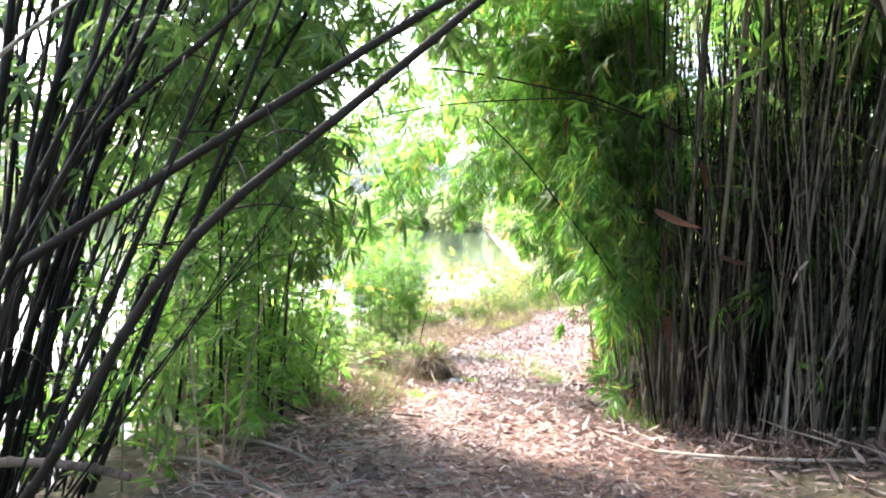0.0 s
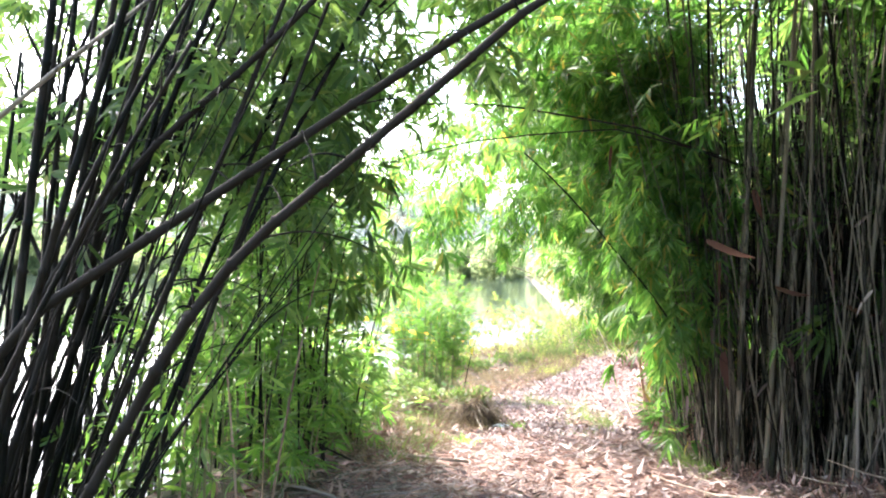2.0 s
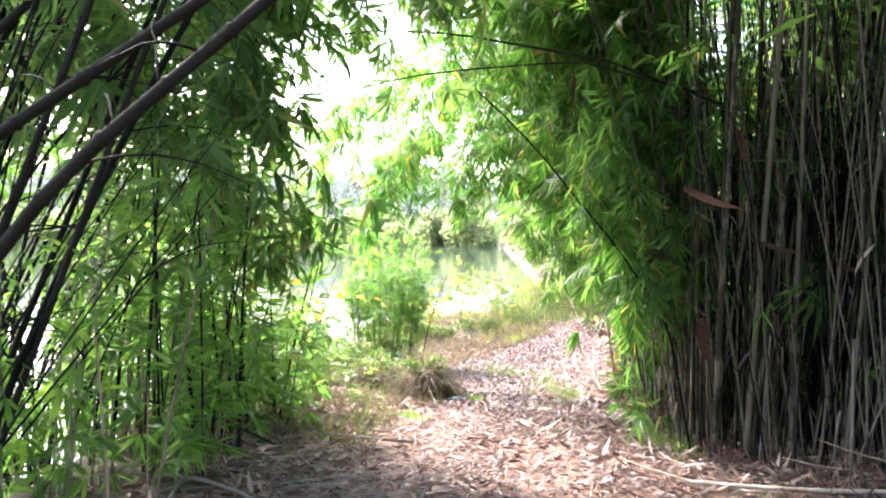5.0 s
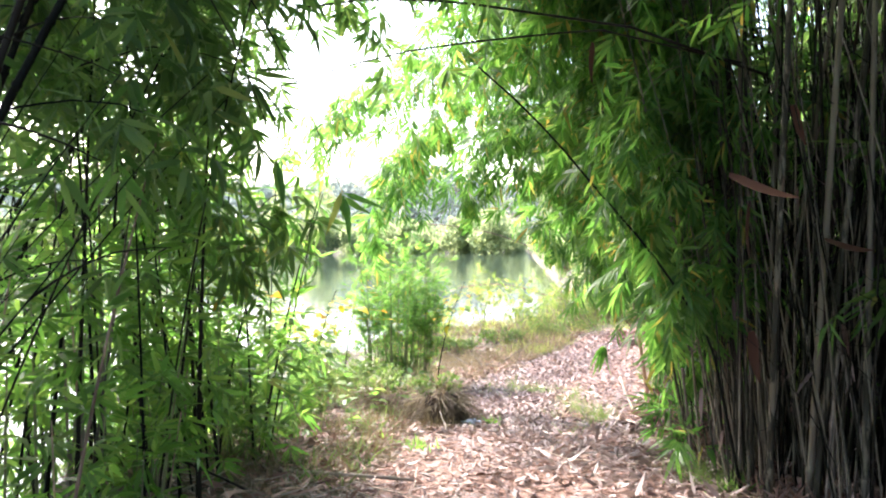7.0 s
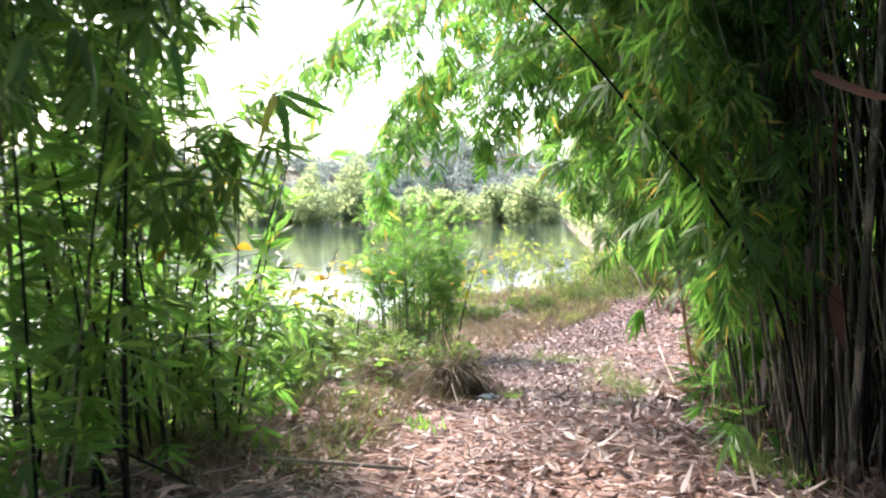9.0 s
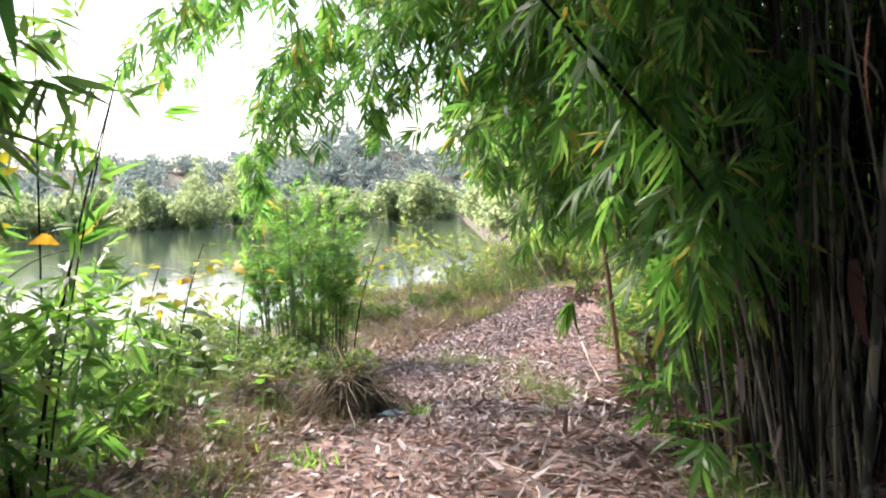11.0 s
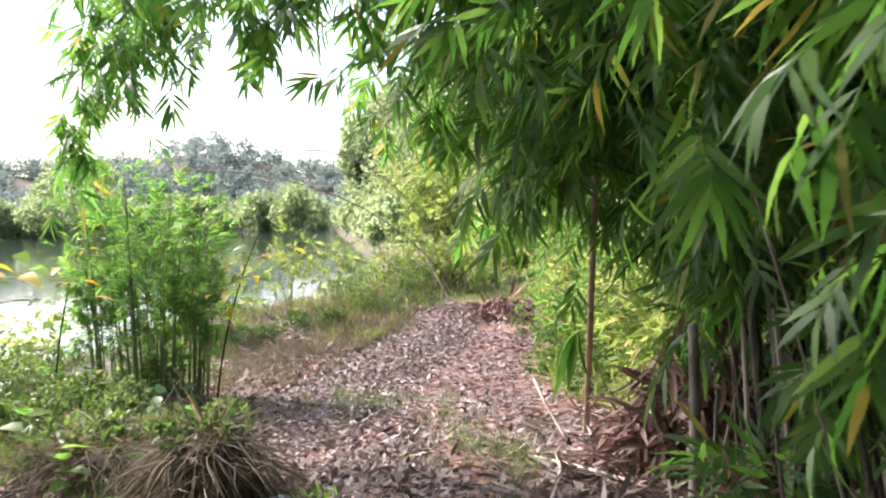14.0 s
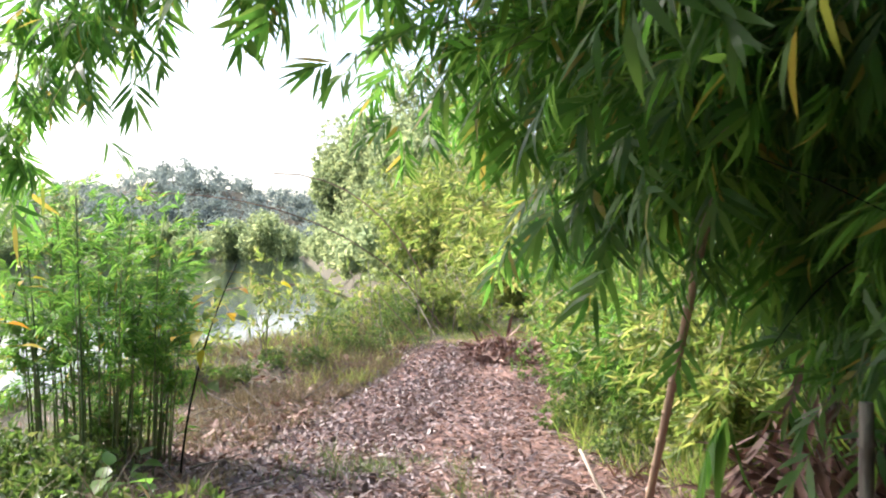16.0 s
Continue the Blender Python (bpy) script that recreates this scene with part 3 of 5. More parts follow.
for place, way, size in (((2.03, 7.75, 1.68), (0.9, -0.1, -0.25), 0.62), ((2.2, 7.9, 1.5), (0.1, 0, -1), 0.5), ((2.75, 8.0, 1.25), (0.8, 0.2, -0.1), 0.5), ((2.35, 8.3, 0.6), (0.2, -0.1, -1), 0.5), ((1.15, 7.73, 2.55), (0.05, 0, -1), 0.36), ((2.6, 8.2, 2.2), (0.3, -0.2, -1), 0.4), ((3.4, 8.1, 1.1), (0.9, 0.1, -0.2), 0.5)):
    turn = frames_along(np.array([way], float), np.array([0.5]))[0] * size
    part("sheath", mesh_from("sheath", STRIPS[1][0] * (0.75, 2.0, 0.7) @ turn.T + place, STRIPS[1][1], SHEATH), grove, "red-brown dry culm sheath")

# bamboo added behind the walk's start and above it, mostly unseen, to block light
closing = clump("bamboo added over the start of the path to block light")
leaves = Pile()
for k in range(170):
    side = rng.rand() < 0.55
    x = rng.uniform(3.4, 8.5) if side else rng.uniform(-7.5, -3.6)
    y = rng.uniform(-5, 4.8) if side else rng.uniform(-5, 3.2)
    if k >= 110:
        x, y = rng.uniform(-4.5, 5), rng.uniform(-8, -3.5)
    line = stem_line(foot(x, y) - (0, 0, 0.05), (180 if side else 0) + rng.normal(0, 40), rng.uniform(2, 12), rng.uniform(2, 6), rng.uniform(6.5, 9.5))
    part("culm", mesh_from("culm", *tube(line, np.linspace(0.03, 0.012, len(line)), 6), CULM, True), closing)
    places, ways = along(line, 10, 0.05, 1.0, 0.3)
    keep = (places[:, 2] > 4.0) | (np.abs(places[:, 0]) > 4.4) | (places[:, 1] < -2)
    scatter(leaves, WIDE_SPRAYS, places[keep], ways[keep], 1.2, 2.0)
for k in range(56):
    x, y = rng.uniform(3.7, 5.2), rng.uniform(2.5, 4.6)
    line = stem_line(foot(x, y) - (0, 0, 0.05), 125 + rng.normal(0, 18), rng.uniform(0, 6), rng.uniform(6, 9), rng.uniform(8, 10))
    part("culm", mesh_from("culm", *tube(line, np.linspace(0.028, 0.012, len(line)), 6), SHADED_CULM, True), closing)
    places, ways = along(line, 24, 0.4, 1.0, 0.1)
    keep = places[:, 2] > 4.3
    scatter(leaves, WIDE_SPRAYS, places[keep], ways[keep], 1.2, 2.0)
for k in range(120):
    x, y = rng.uniform(5.5, 9.5), rng.uniform(5, 17)
    line = stem_line(foot(x, y) - (0, 0, 0.05), rng.uniform(0, 360), rng.uniform(2, 8), 1.5, rng.uniform(5, 8))
    part("culm", mesh_from("culm", *tube(line, np.linspace(0.026, 0.012, len(line)), 5), CULM, True), closing)
    places, ways = along(line, 13, 0.05, 0.9, 0.3)
    scatter(leaves, WIDE_SPRAYS, places, ways, 1.0, 1.7)
for k in range(44):
    x, y = rng.uniform(3.7, 6.2), rng.uniform(8.6, 13.5)
    line = stem_line(foot(x, y) - (0, 0, 0.05), rng.uniform(0, 360), rng.uniform(2, 8), 1.5, rng.uniform(5, 7.5))
    part("culm", mesh_from("culm", *tube(line, np.linspace(0.024, 0.012, len(line)), 5), SHADED_CULM, True), closing)
    places, ways = along(line, 9, 0.3, 0.9, 0.3)
    scatter(leaves, WIDE_SPRAYS, places, ways, 1.2, 2.0)
part("foliage", leaves.mesh("foliage", SHADED_LEAF), closing, kind="stuff")

# long hanging branches over the path further on
arching = clump("arching bamboo branches with hanging leaf fans over the path")
leaves = Pile()
for end, start, n in (((-1.25, 14.3, 1.35), (0.9, 13.8, 3.6), 60), ((-1.1, 14.7, 1.9), (1.0, 14.2, 3.8), 50), ((-1.6, 13.2, 3.0), (0.8, 13.2, 3.9), 50), ((-0.6, 14.0, 2.0), (1.1, 13.7, 3.5), 40),
                      ((0.15, 12.1, 2.05), (1.6, 12.1, 3.4), 34), ((0.45, 11.8, 2.0), (1.7, 11.9, 3.3), 34), ((-1.0, 11.6, 2.35), (0.9, 11.8, 3.5), 26), ((-0.5, 12.5, 2.2), (1.0, 12.3, 3.5), 32),
                      ((-2.3, 13.8, 2.6), (0.2, 13.6, 3.8), 50), ((-1.7, 12.3, 2.4), (0.2, 12.4, 3.5), 30)):
    line = np.concatenate([bezier(foot(grove_edge(start[1]) + 0.4, start[1]), (2.4, start[1], 3.2), start, 10), bezier(start, np.array(start) + (-0.8, 0, 0.3), end, 10)[1:]])
    part("culm", mesh_from("culm", *culm(line, 0.016, 0.003, 0.3, 6), GREEN_CULM, True), arching)
    for begin in (0.5, 0.78):
        places, ways = along(line, n * 3 // 4, begin, 0.3, 0.8)
        scatter(leaves, SPRAYS, places, ways)
# a long strand that hangs down from the arch
for top, mid, tip, n in (((-0.55, 14.2, 3.35), (-1.15, 14.3, 2.9), (-1.25, 14.3, 1.2), 46), ((-0.5, 14.1, 3.2), (-0.95, 14.5, 2.8), (-1.05, 14.6, 1.9), 26), ((0.9, 11.9, 2.9), (0.35, 11.8, 2.6), (0.22, 11.75, 1.6), 30)):
    line = bezier(top, mid, tip, 14)
    part("branch", mesh_from("branch", *tube(line, np.linspace(0.007, 0.003, 14), 5), GREEN_CULM, True), arching)
    places, ways = along(line, n, 0.3, 0.16, 0.8)
    scatter(leaves, SPRAYS, places, ways, 0.8, 1.1)
part("foliage", leaves.mesh("foliage", BAMBOO_LEAF), arching, kind="stuff")

# leaning culms that cross over the start of the path
leaning = clump("dark leaning bamboo culms arching over the path from the lake bank")
leaves = Pile()
lines = [np.concatenate([bezier(foot(-3.6, 4.9), (-3.1, 4.8, 0.8), (-2.57, 4.7, 1.15), 6), bezier((-2.57, 4.7, 1.15), (-1.3, 4.7, 2.0), (-0.02, 4.7, 2.84), 10)[1:], bezier((-0.02, 4.7, 2.84), (0.6, 4.7, 3.2), (1.5, 4.8, 3.4), 6)[1:]]),
         np.concatenate([bezier(foot(-2.5, 4.45), (-2.1, 4.35, 0.1), (-1.77, 4.3, 0.76), 6), bezier((-1.77, 4.3, 0.76), (-1.45, 4.3, 1.38), (-1.03, 4.3, 1.72), 6)[1:], bezier((-1.03, 4.3, 1.72), (-0.45, 4.3, 2.2), (0.16, 4.3, 2.74), 8)[1:], bezier((0.16, 4.3, 2.74), (0.5, 4.3, 3.05), (1.3, 4.3, 3.2), 6)[1:]]),
         np.concatenate([bezier(foot(-3.4, 5.3), (-3.1, 5.2, 0.7), (-2.84, 5.2, 1.17), 5), bezier((-2.84, 5.2, 1.17), (-2.3, 5.2, 2.1), (-1.67, 5.2, 2.55), 7)[1:], bezier((-1.67, 5.2, 2.55), (-1.0, 5.2, 3.15), (-0.4, 5.2, 3.9), 6)[1:]])]
# the backlit look of these culms comes from their near-black colour
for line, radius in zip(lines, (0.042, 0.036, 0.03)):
    part("culm", mesh_from("culm", *culm(line, radius, 0.02, 0.34, 8), SHADED_CULM, True), leaning)


def side_twigs(owner, line, count, reach):
    """Thin crooked side branches of a culm."""
    for _ in range(count):
        k = rng.randint(len(line) // 3, len(line) - 1)
        way = rng.normal(0, 1, 3) * (1, 0.8, 0.5) + (0.5, 0, 0.5)
        end = line[k] + way / np.linalg.norm(way) * rng.uniform(0.4, 1) * reach
        bent = bezier(line[k], (line[k] + end) / 2 + (0, 0, rng.uniform(0, 0.15)), end - (0, 0, 0.1), 8) + np.cumsum(rng.normal(0, 0.008, (8, 3)), 0) * np.linspace(0, 1, 8)[:, None]
        part("branch", mesh_from("branch", *tube(bent, np.linspace(0.007, 0.002, 8), 4), SHADED_CULM, True), owner)


for line in lines:
    side_twigs(leaning, line, 9, 0.7)
for k in range(74):
    x, y = rng.uniform(-3.9, -2.25), rng.uniform(4.4, 6.6)
    if k % 3 == 0:
        x -= 0.8
    lean = 5 + 30 * rng.rand() ** 1.3 + 7 * (x + 3.2)
    line = stem_line(foot(x, y) - (0, 0, 0.05), rng.normal(8, 24), max(lean, 2), rng.uniform(-1.5, 4.5), rng.uniform(3.8, 6.5) if lean < 24 else rng.uniform(2.2, 3.4))
    radius = rng.uniform(0.006, 0.011) if k % 2 or lean > 24 else rng.uniform(0.014, 0.03)
    part("culm", mesh_from("culm", *culm(line, radius, radius * (0.45 if lean < 24 else 0.2), 0.3, 7), SHADED_CULM, True), leaning)
    if k % 2 == 0:
        side_twigs(leaning, line, 2, 0.8)
    if k % 3 == 0:
        places, ways = along(line, 26, 0.7, 0.8, 0.4)
        high_up = places[:, 2] > 3.9
        scatter(leaves, WIDE_SPRAYS, places[high_up], ways[high_up])
        places, ways = along(line, 20, 0.45, 0.5, 0.5)
        behind = (places[:, 1] > 5.2) & (places[:, 2] > 1.6)
        scatter(leaves, FANS, places[behind], ways[behind])
for k in range(20):
    x, y, z = rng.uniform(-2.5, -0.9), rng.uniform(5.4, 7.2), rng.uniform(2.1, 3.5)
    leafy_branch(leaves, leaning, (x - rng.uniform(0.4, 0.9), y + rng.uniform(-0.3, 0.4), z + rng.uniform(-0.2, 0.4)), (x, y, z), 0.2, 13, radius=0.005, shapes=FANS, material=SHADED_CULM, droop=0.6)
# tall culms; their crowns, mostly unseen, are added to shade bank and path
for k in range(26):
    x, y = rng.uniform(-4.3, -3.0), rng.uniform(5.2, 8.4)
    line = stem_line(foot(x, y) - (0, 0, 0.05), rng.uniform(0, 200) if k % 3 else rng.uniform(20, 75), rng.uniform(2, 7), rng.uniform(2, 6.5), rng.uniform(7, 9.5), 18)
    part("culm", mesh_from("culm", *culm(line, rng.uniform(0.018, 0.028), 0.008, 0.36, 6), SHADED_CULM, True), leaning)
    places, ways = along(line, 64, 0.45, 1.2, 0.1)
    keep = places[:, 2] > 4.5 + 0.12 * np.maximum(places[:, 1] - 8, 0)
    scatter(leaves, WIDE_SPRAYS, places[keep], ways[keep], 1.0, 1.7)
# thick culms blackened as silhouettes, crowded at the clump's lake side, and the leaves behind and above them
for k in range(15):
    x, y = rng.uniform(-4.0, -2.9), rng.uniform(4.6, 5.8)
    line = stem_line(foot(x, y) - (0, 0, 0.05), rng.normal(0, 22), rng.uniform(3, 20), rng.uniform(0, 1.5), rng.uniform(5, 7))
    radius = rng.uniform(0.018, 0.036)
    part("culm", mesh_from("culm", *culm(line, radius, radius * 0.5, 0.32, 7), SHADED_CULM, True), leaning)
for k in range(16):
    x, y, z = rng.uniform(-6.2, -3.0), rng.uniform(7.0, 9.0), rng.uniform(2.6, 4.6)
    leafy_branch(leaves, leaning, (x - rng.uniform(0.3, 1.0), y + rng.uniform(-0.4, 0.4), z + rng.uniform(-0.3, 0.4)), (x, y, z), 0.25, 14, radius=0.006, shapes=FANS, material=SHADED_CULM, droop=0.7)
for k in range(15):
    x, y, z = rng.uniform(-2.5, -1.15), rng.uniform(7.7, 9.3), rng.uniform(1.7, 3.3)
    leafy_branch(leaves, leaning, (x - rng.uniform(0.5, 1.0), y + rng.uniform(-0.4, 0.4), z + rng.uniform(0.3, 0.8)), (x, y, z), 0.3, 14, radius=0.006, shapes=FANS, material=SHADED_CULM, droop=0.7)
# branches added above the view to keep sun off the culms below
for k in range(6):
    x, y, z = rng.uniform(-4.5, -0.5), rng.uniform(2.6, 6.4), rng.uniform(4.4, 6.0)
    leafy_branch(leaves, leaning, (x - rng.uniform(0.5, 1.2), y + rng.uniform(-0.5, 0.5), z + rng.uniform(-0.2, 0.6)), (x, y, z), 0.3, 20, radius=0.006, shapes=WIDE_SPRAYS, material=SHADED_CULM)
for k in range(32):
    x, y = rng.uniform(-3.4, -0.8), rng.uniform(6.3, 9.2)
    z = rng.uniform(1.1, 3.8) if x > -2.2 else rng.uniform(2.2, 3.8)
    leafy_branch(leaves, leaning, (x - rng.uniform(0.4, 1.2), y - rng.uniform(-0.3, 0.6), z + rng.uniform(-0.2, 0.5)), (x, y, z), 0.25, 15, radius=0.006, shapes=FANS, material=SHADED_CULM, parts=2, droop=0.7)
for k in range(32):
    x, y = rng.uniform(-4.6, -1.1), rng.uniform(6.4, 9.0)
    z = rng.uniform(2.2, 4.6)
    leafy_branch(leaves, leaning, (x - rng.uniform(0.4, 1.0), y + rng.uniform(-0.4, 0.4), z + rng.uniform(-0.1, 0.6)), (x, y, z), 0.25, 14, radius=0.006, shapes=FANS, material=SHADED_CULM, droop=0.7)
for k in range(30):
    x, y, z = rng.uniform(-1.6, 0.5), rng.uniform(7.0, 9.4), rng.uniform(2.95, 4.6)
    leafy_branch(leaves, leaning, (x - rng.uniform(0.6, 1.4), y, z + rng.uniform(0, 0.5)), (x, y, z), 0.3, 14, radius=0.006, shapes=FANS, material=SHADED_CULM, droop=0.7)
part("foliage", leaves.mesh("foliage", SHADED_LEAF), leaning, kind="stuff")

# young slender bamboo on the bank
young = clump("young slender bamboo thicket with fan-shaped leaves on the lake bank")
leaves = Pile()
upper = Pile()
for k in range(66):
    x, y = rng.uniform(-3.25, -1.4), rng.uniform(7.0, 9.8)
    line = stem_line(foot(x, y) - (0, 0, 0.04), rng.uniform(0, 360), abs(rng.normal(0, 6)), rng.uniform(0, 4), rng.uniform(1.6, 3.8))
    part("culm", mesh_from("culm", *culm(line, rng.uniform(0.007, 0.022), 0.004, 0.26, 6), SHADED_CULM if k % 3 else CULM, True), young)
    places, ways = along(line, 13, 0.34 if y < 8.0 else 0.12, 0.4, 0.4)
    scatter(upper if k % 3 == 0 else leaves, FANS, places, ways, 0.7, 1.15)
for k in range(20):
    x, y = rng.uniform(-3.6, -1.4), rng.uniform(7.4, 10.6)
    line = stem_line(foot(x, y) - (0, 0, 0.04), rng.uniform(0, 360), rng.uniform(0, 12), 6, rng.uniform(0.6, 1.5), 8)
    part("shoot", mesh_from("shoot", *culm(line, 0.007, 0.003, 0.2, 5), GREEN_CULM, True), young)
    places, ways = along(line, 11, 0.1, 0.3, 0.2)
    scatter(leaves, FANS, places, ways, 0.6, 1.0)
for k in range(34):
    x, y = rng.uniform(-3.0, -1.45), rng.uniform(5.5, 7.4)
    tall = k % 2
    line = stem_line(foot(x, y) - (0, 0, 0.04), rng.uniform(0, 360), rng.uniform(0, 9), 3, rng.uniform(1.3, 2.6) if tall else rng.uniform(0.4, 1.0), 9)
    part("culm" if tall else "shoot", mesh_from("culm", *culm(line, 0.012 if tall else 0.006, 0.004, 0.24, 5), POLE if k % 3 == 0 else GREEN_CULM, True), young)
    places, ways = along(line, 6 if tall else 8, 0.25, 0.3, 0.3)
    scatter(leaves, FANS, places, ways, 0.6, 1.0)
for k in range(34):
    x, y = rng.uniform(-2.9, -1.35), rng.uniform(8.7, 10.2)
    line = stem_line(foot(x, y) - (0, 0, 0.04), rng.uniform(0, 360), rng.uniform(0, 14), 5, rng.uniform(0.5, 1.5), 8)
    part("shoot", mesh_from("shoot", *culm(line, 0.006, 0.003, 0.2, 5), GREEN_CULM, True), young)
    places, ways = along(line, 12, 0.1, 0.3, 0.3)
    scatter(upper if k % 2 else leaves, FANS, places, ways, 0.6, 1.0)
# shoots with drooping leaves further along the bank
for x, y, h in ((-2.1, 11.9, 1.3), (-2.5, 12.3, 1.5), (-1.95, 12.6, 1.0), (-2.9, 12.1, 1.4), (-2.3, 13.1, 1.2), (-3.2, 12.9, 1.5), (-1.8, 11.3, 0.9), (-2.6, 11.2, 1.2)):
    line = stem_line(foot(x, y) - (0, 0, 0.04), rng.uniform(0, 360), rng.uniform(2, 10), 8, h, 9)
    part("shoot", mesh_from("shoot", *culm(line, 0.008, 0.003, 0.22, 5), SHADED_CULM, True), young)
    places, ways = along(line, 15, 0.25, 0.3, 0.7)
    scatter(upper, FANS, places, ways, 0.7, 1.1)
part("foliage", upper.mesh("foliage", SHADED_LEAF), young, "leaves coloured dark as if in shade", "stuff")
part("foliage", leaves.mesh("foliage", YOUNG_LEAF), young, kind="stuff")

# the small upright clump by the water
small = clump("small upright bamboo clump with feathery leaves by the water")
leaves, fresh = Pile(), Pile()
for k in range(46):
    a, r = rng.uniform(0, 2 * math.pi), 0.62 * math.sqrt(rng.rand())
    line = stem_line(foot(-1.12 + r * math.cos(a), 16.4 + r * math.sin(a)) - (0, 0, 0.04), math.degrees(a), rng.uniform(0, 5), 1.5, rng.uniform(1.2, 2.5))
    part("culm", mesh_from("culm", *culm(line, rng.uniform(0.008, 0.016), 0.004, 0.25, 5), GREEN_CULM, True), small)
    places, ways = along(line, 23, 0.12 if k % 3 else 0.5, 0.3, 0.0)
    scatter(fresh if k % 2 else leaves, SMALL_SPRAYS, places, ways, 0.8, 1.5)
part("foliage", leaves.mesh("foliage", BAMBOO_LEAF), small, kind="stuff")
part("foliage", fresh.mesh("foliage", YOUNG_LEAF), small, "fresh yellow-green leaves", "stuff")

# ---- shrubs and woods ----


def leaf_cloud(pile, centre, size, count, leaf, seed, lobes=9, shapes=None):
    """A crown of leaf tufts: lobes with gaps between them and an uneven outline."""
    local = np.random.RandomState(seed)
    centre, size = np.asarray(centre, float), np.asarray(size, float)
    way = local.normal(0, 1, (lobes, 3))
    way /= np.linalg.norm(way, axis=1, keepdims=True)
    middles = centre + way * size * local.uniform(0.35, 0.85, (lobes, 1))
    reach = local.uniform(0.28, 0.55, lobes)
    pick = local.randint(lobes, size=count)
    out = local.normal(0, 1, (count, 3))
    out /= np.linalg.norm(out, axis=1, keepdims=True)
    places = middles[pick] + out * size * (reach[pick] * local.uniform(0.5, 1.08, count))[:, None]
    ways = out + local.normal(0, 0.5, (count, 3)) + np.array([0, 0, -0.1])
    shapes = shapes or TUFTS
    which = local.randint(len(shapes), size=count)
    for k, shape in enumerate(shapes):
        c = which == k
        turns = frames_along(ways[c], local.uniform(-3, 3, c.sum())) * (leaf * local.uniform(0.6, 1.3, c.sum()))[:, None, None]
        pile.spread(shape, turns, places[c])


def tuft():
    """Five small leaves about one point, one unit across."""
    pile = Pile()
    for k in range(5):
        way = np.array([[rng.uniform(0.2, 1), rng.normal(0, 0.6), rng.normal(0, 0.5)]])
        pile.spread(diamond(rng.uniform(0.6, 1.0), rng.uniform(0.28, 0.45), 0.2), frames_along(way, rng.uniform(-1, 1, 1)), np.zeros((1, 3)))
    return np.concatenate(pile.verts), np.concatenate(pile.tris)


TUFTS = [tuft() for _ in range(5)]


def frond():
    """A feathery twig of narrow leaves, one unit long."""
    pile = Pile()
    for k in range(6):
        way = np.array([[1.0, rng.normal(0, 0.7), rng.normal(-0.15, 0.4)]])
        pile.spread(diamond(rng.uniform(0.5, 0.85), rng.uniform(0.1, 0.17), 0.3), frames_along(way, rng.uniform(-1, 1, 1)), np.array([[0.08 * k, 0, 0]]))
    return np.concatenate(pile.verts), np.concatenate(pile.tris)


FRONDS = [frond() for _ in range(5)]


def shrub(x, y, size, count, leaf, material, label, seed, stems=7, category="shrub", group="", stem_material_=BARK, name="shrub", sink=0.0, shapes=None):
    base = foot(x, y)
    ob = thing(name, (0, 0, 0), label, category, group)
    local = np.random.RandomState(seed)
    for k in range(stems):
        a = local.uniform(0, 360)
        line = stem_line(base - (0, 0, 0.05), a, local.uniform(5, 35), local.uniform(0, 8) / max(size[2], 0.5), size[2] * local.uniform(0.8, 1.5), 8)
        r = 0.012 * size[2] ** 0.7
        part("stem", mesh_from("stem", *tube(line, np.linspace(r, r * 0.3, 8), 5), stem_material_, True), ob)
    pile = Pile()
    leaf_cloud(pile, base + (0, 0, size[2] * 1.0 - sink), size, count, leaf, seed, shapes=shapes)
    part("foliage", pile.mesh("foliage", material), ob, kind="stuff")
    return ob


def tree(x, y, height, crown, count, leaf, material, label, seed):
    base = foot(x, y)
    ob = thing("tree", (0, 0, 0), label, "tree", "trees on the lake bank")
    local = np.random.RandomState(seed)
    line = stem_line(base - (0, 0, 0.2), local.uniform(0, 360), 3, 6 / height, height * 0.85, 10)
    part("trunk", mesh_from("trunk", *tube(line, np.linspace(0.025 * height, 0.008 * height, 10), 8), BARK, True), ob)
    for k in range(6):
        start = line[3 + k]
        limb = stem_line(start, local.uniform(0, 360), local.uniform(30, 60), 0, height * 0.3, 6)
        part("limb", mesh_from("limb", *tube(limb, np.linspace(0.009 * height, 0.003 * height, 6), 5), BARK, True), ob)
    pile = Pile()
    leaf_cloud(pile, base + (0, 0, height - crown[2]), crown, count, leaf, seed, 14)
    part("crown", pile.mesh("crown", material), ob, kind="stuff")
    return ob


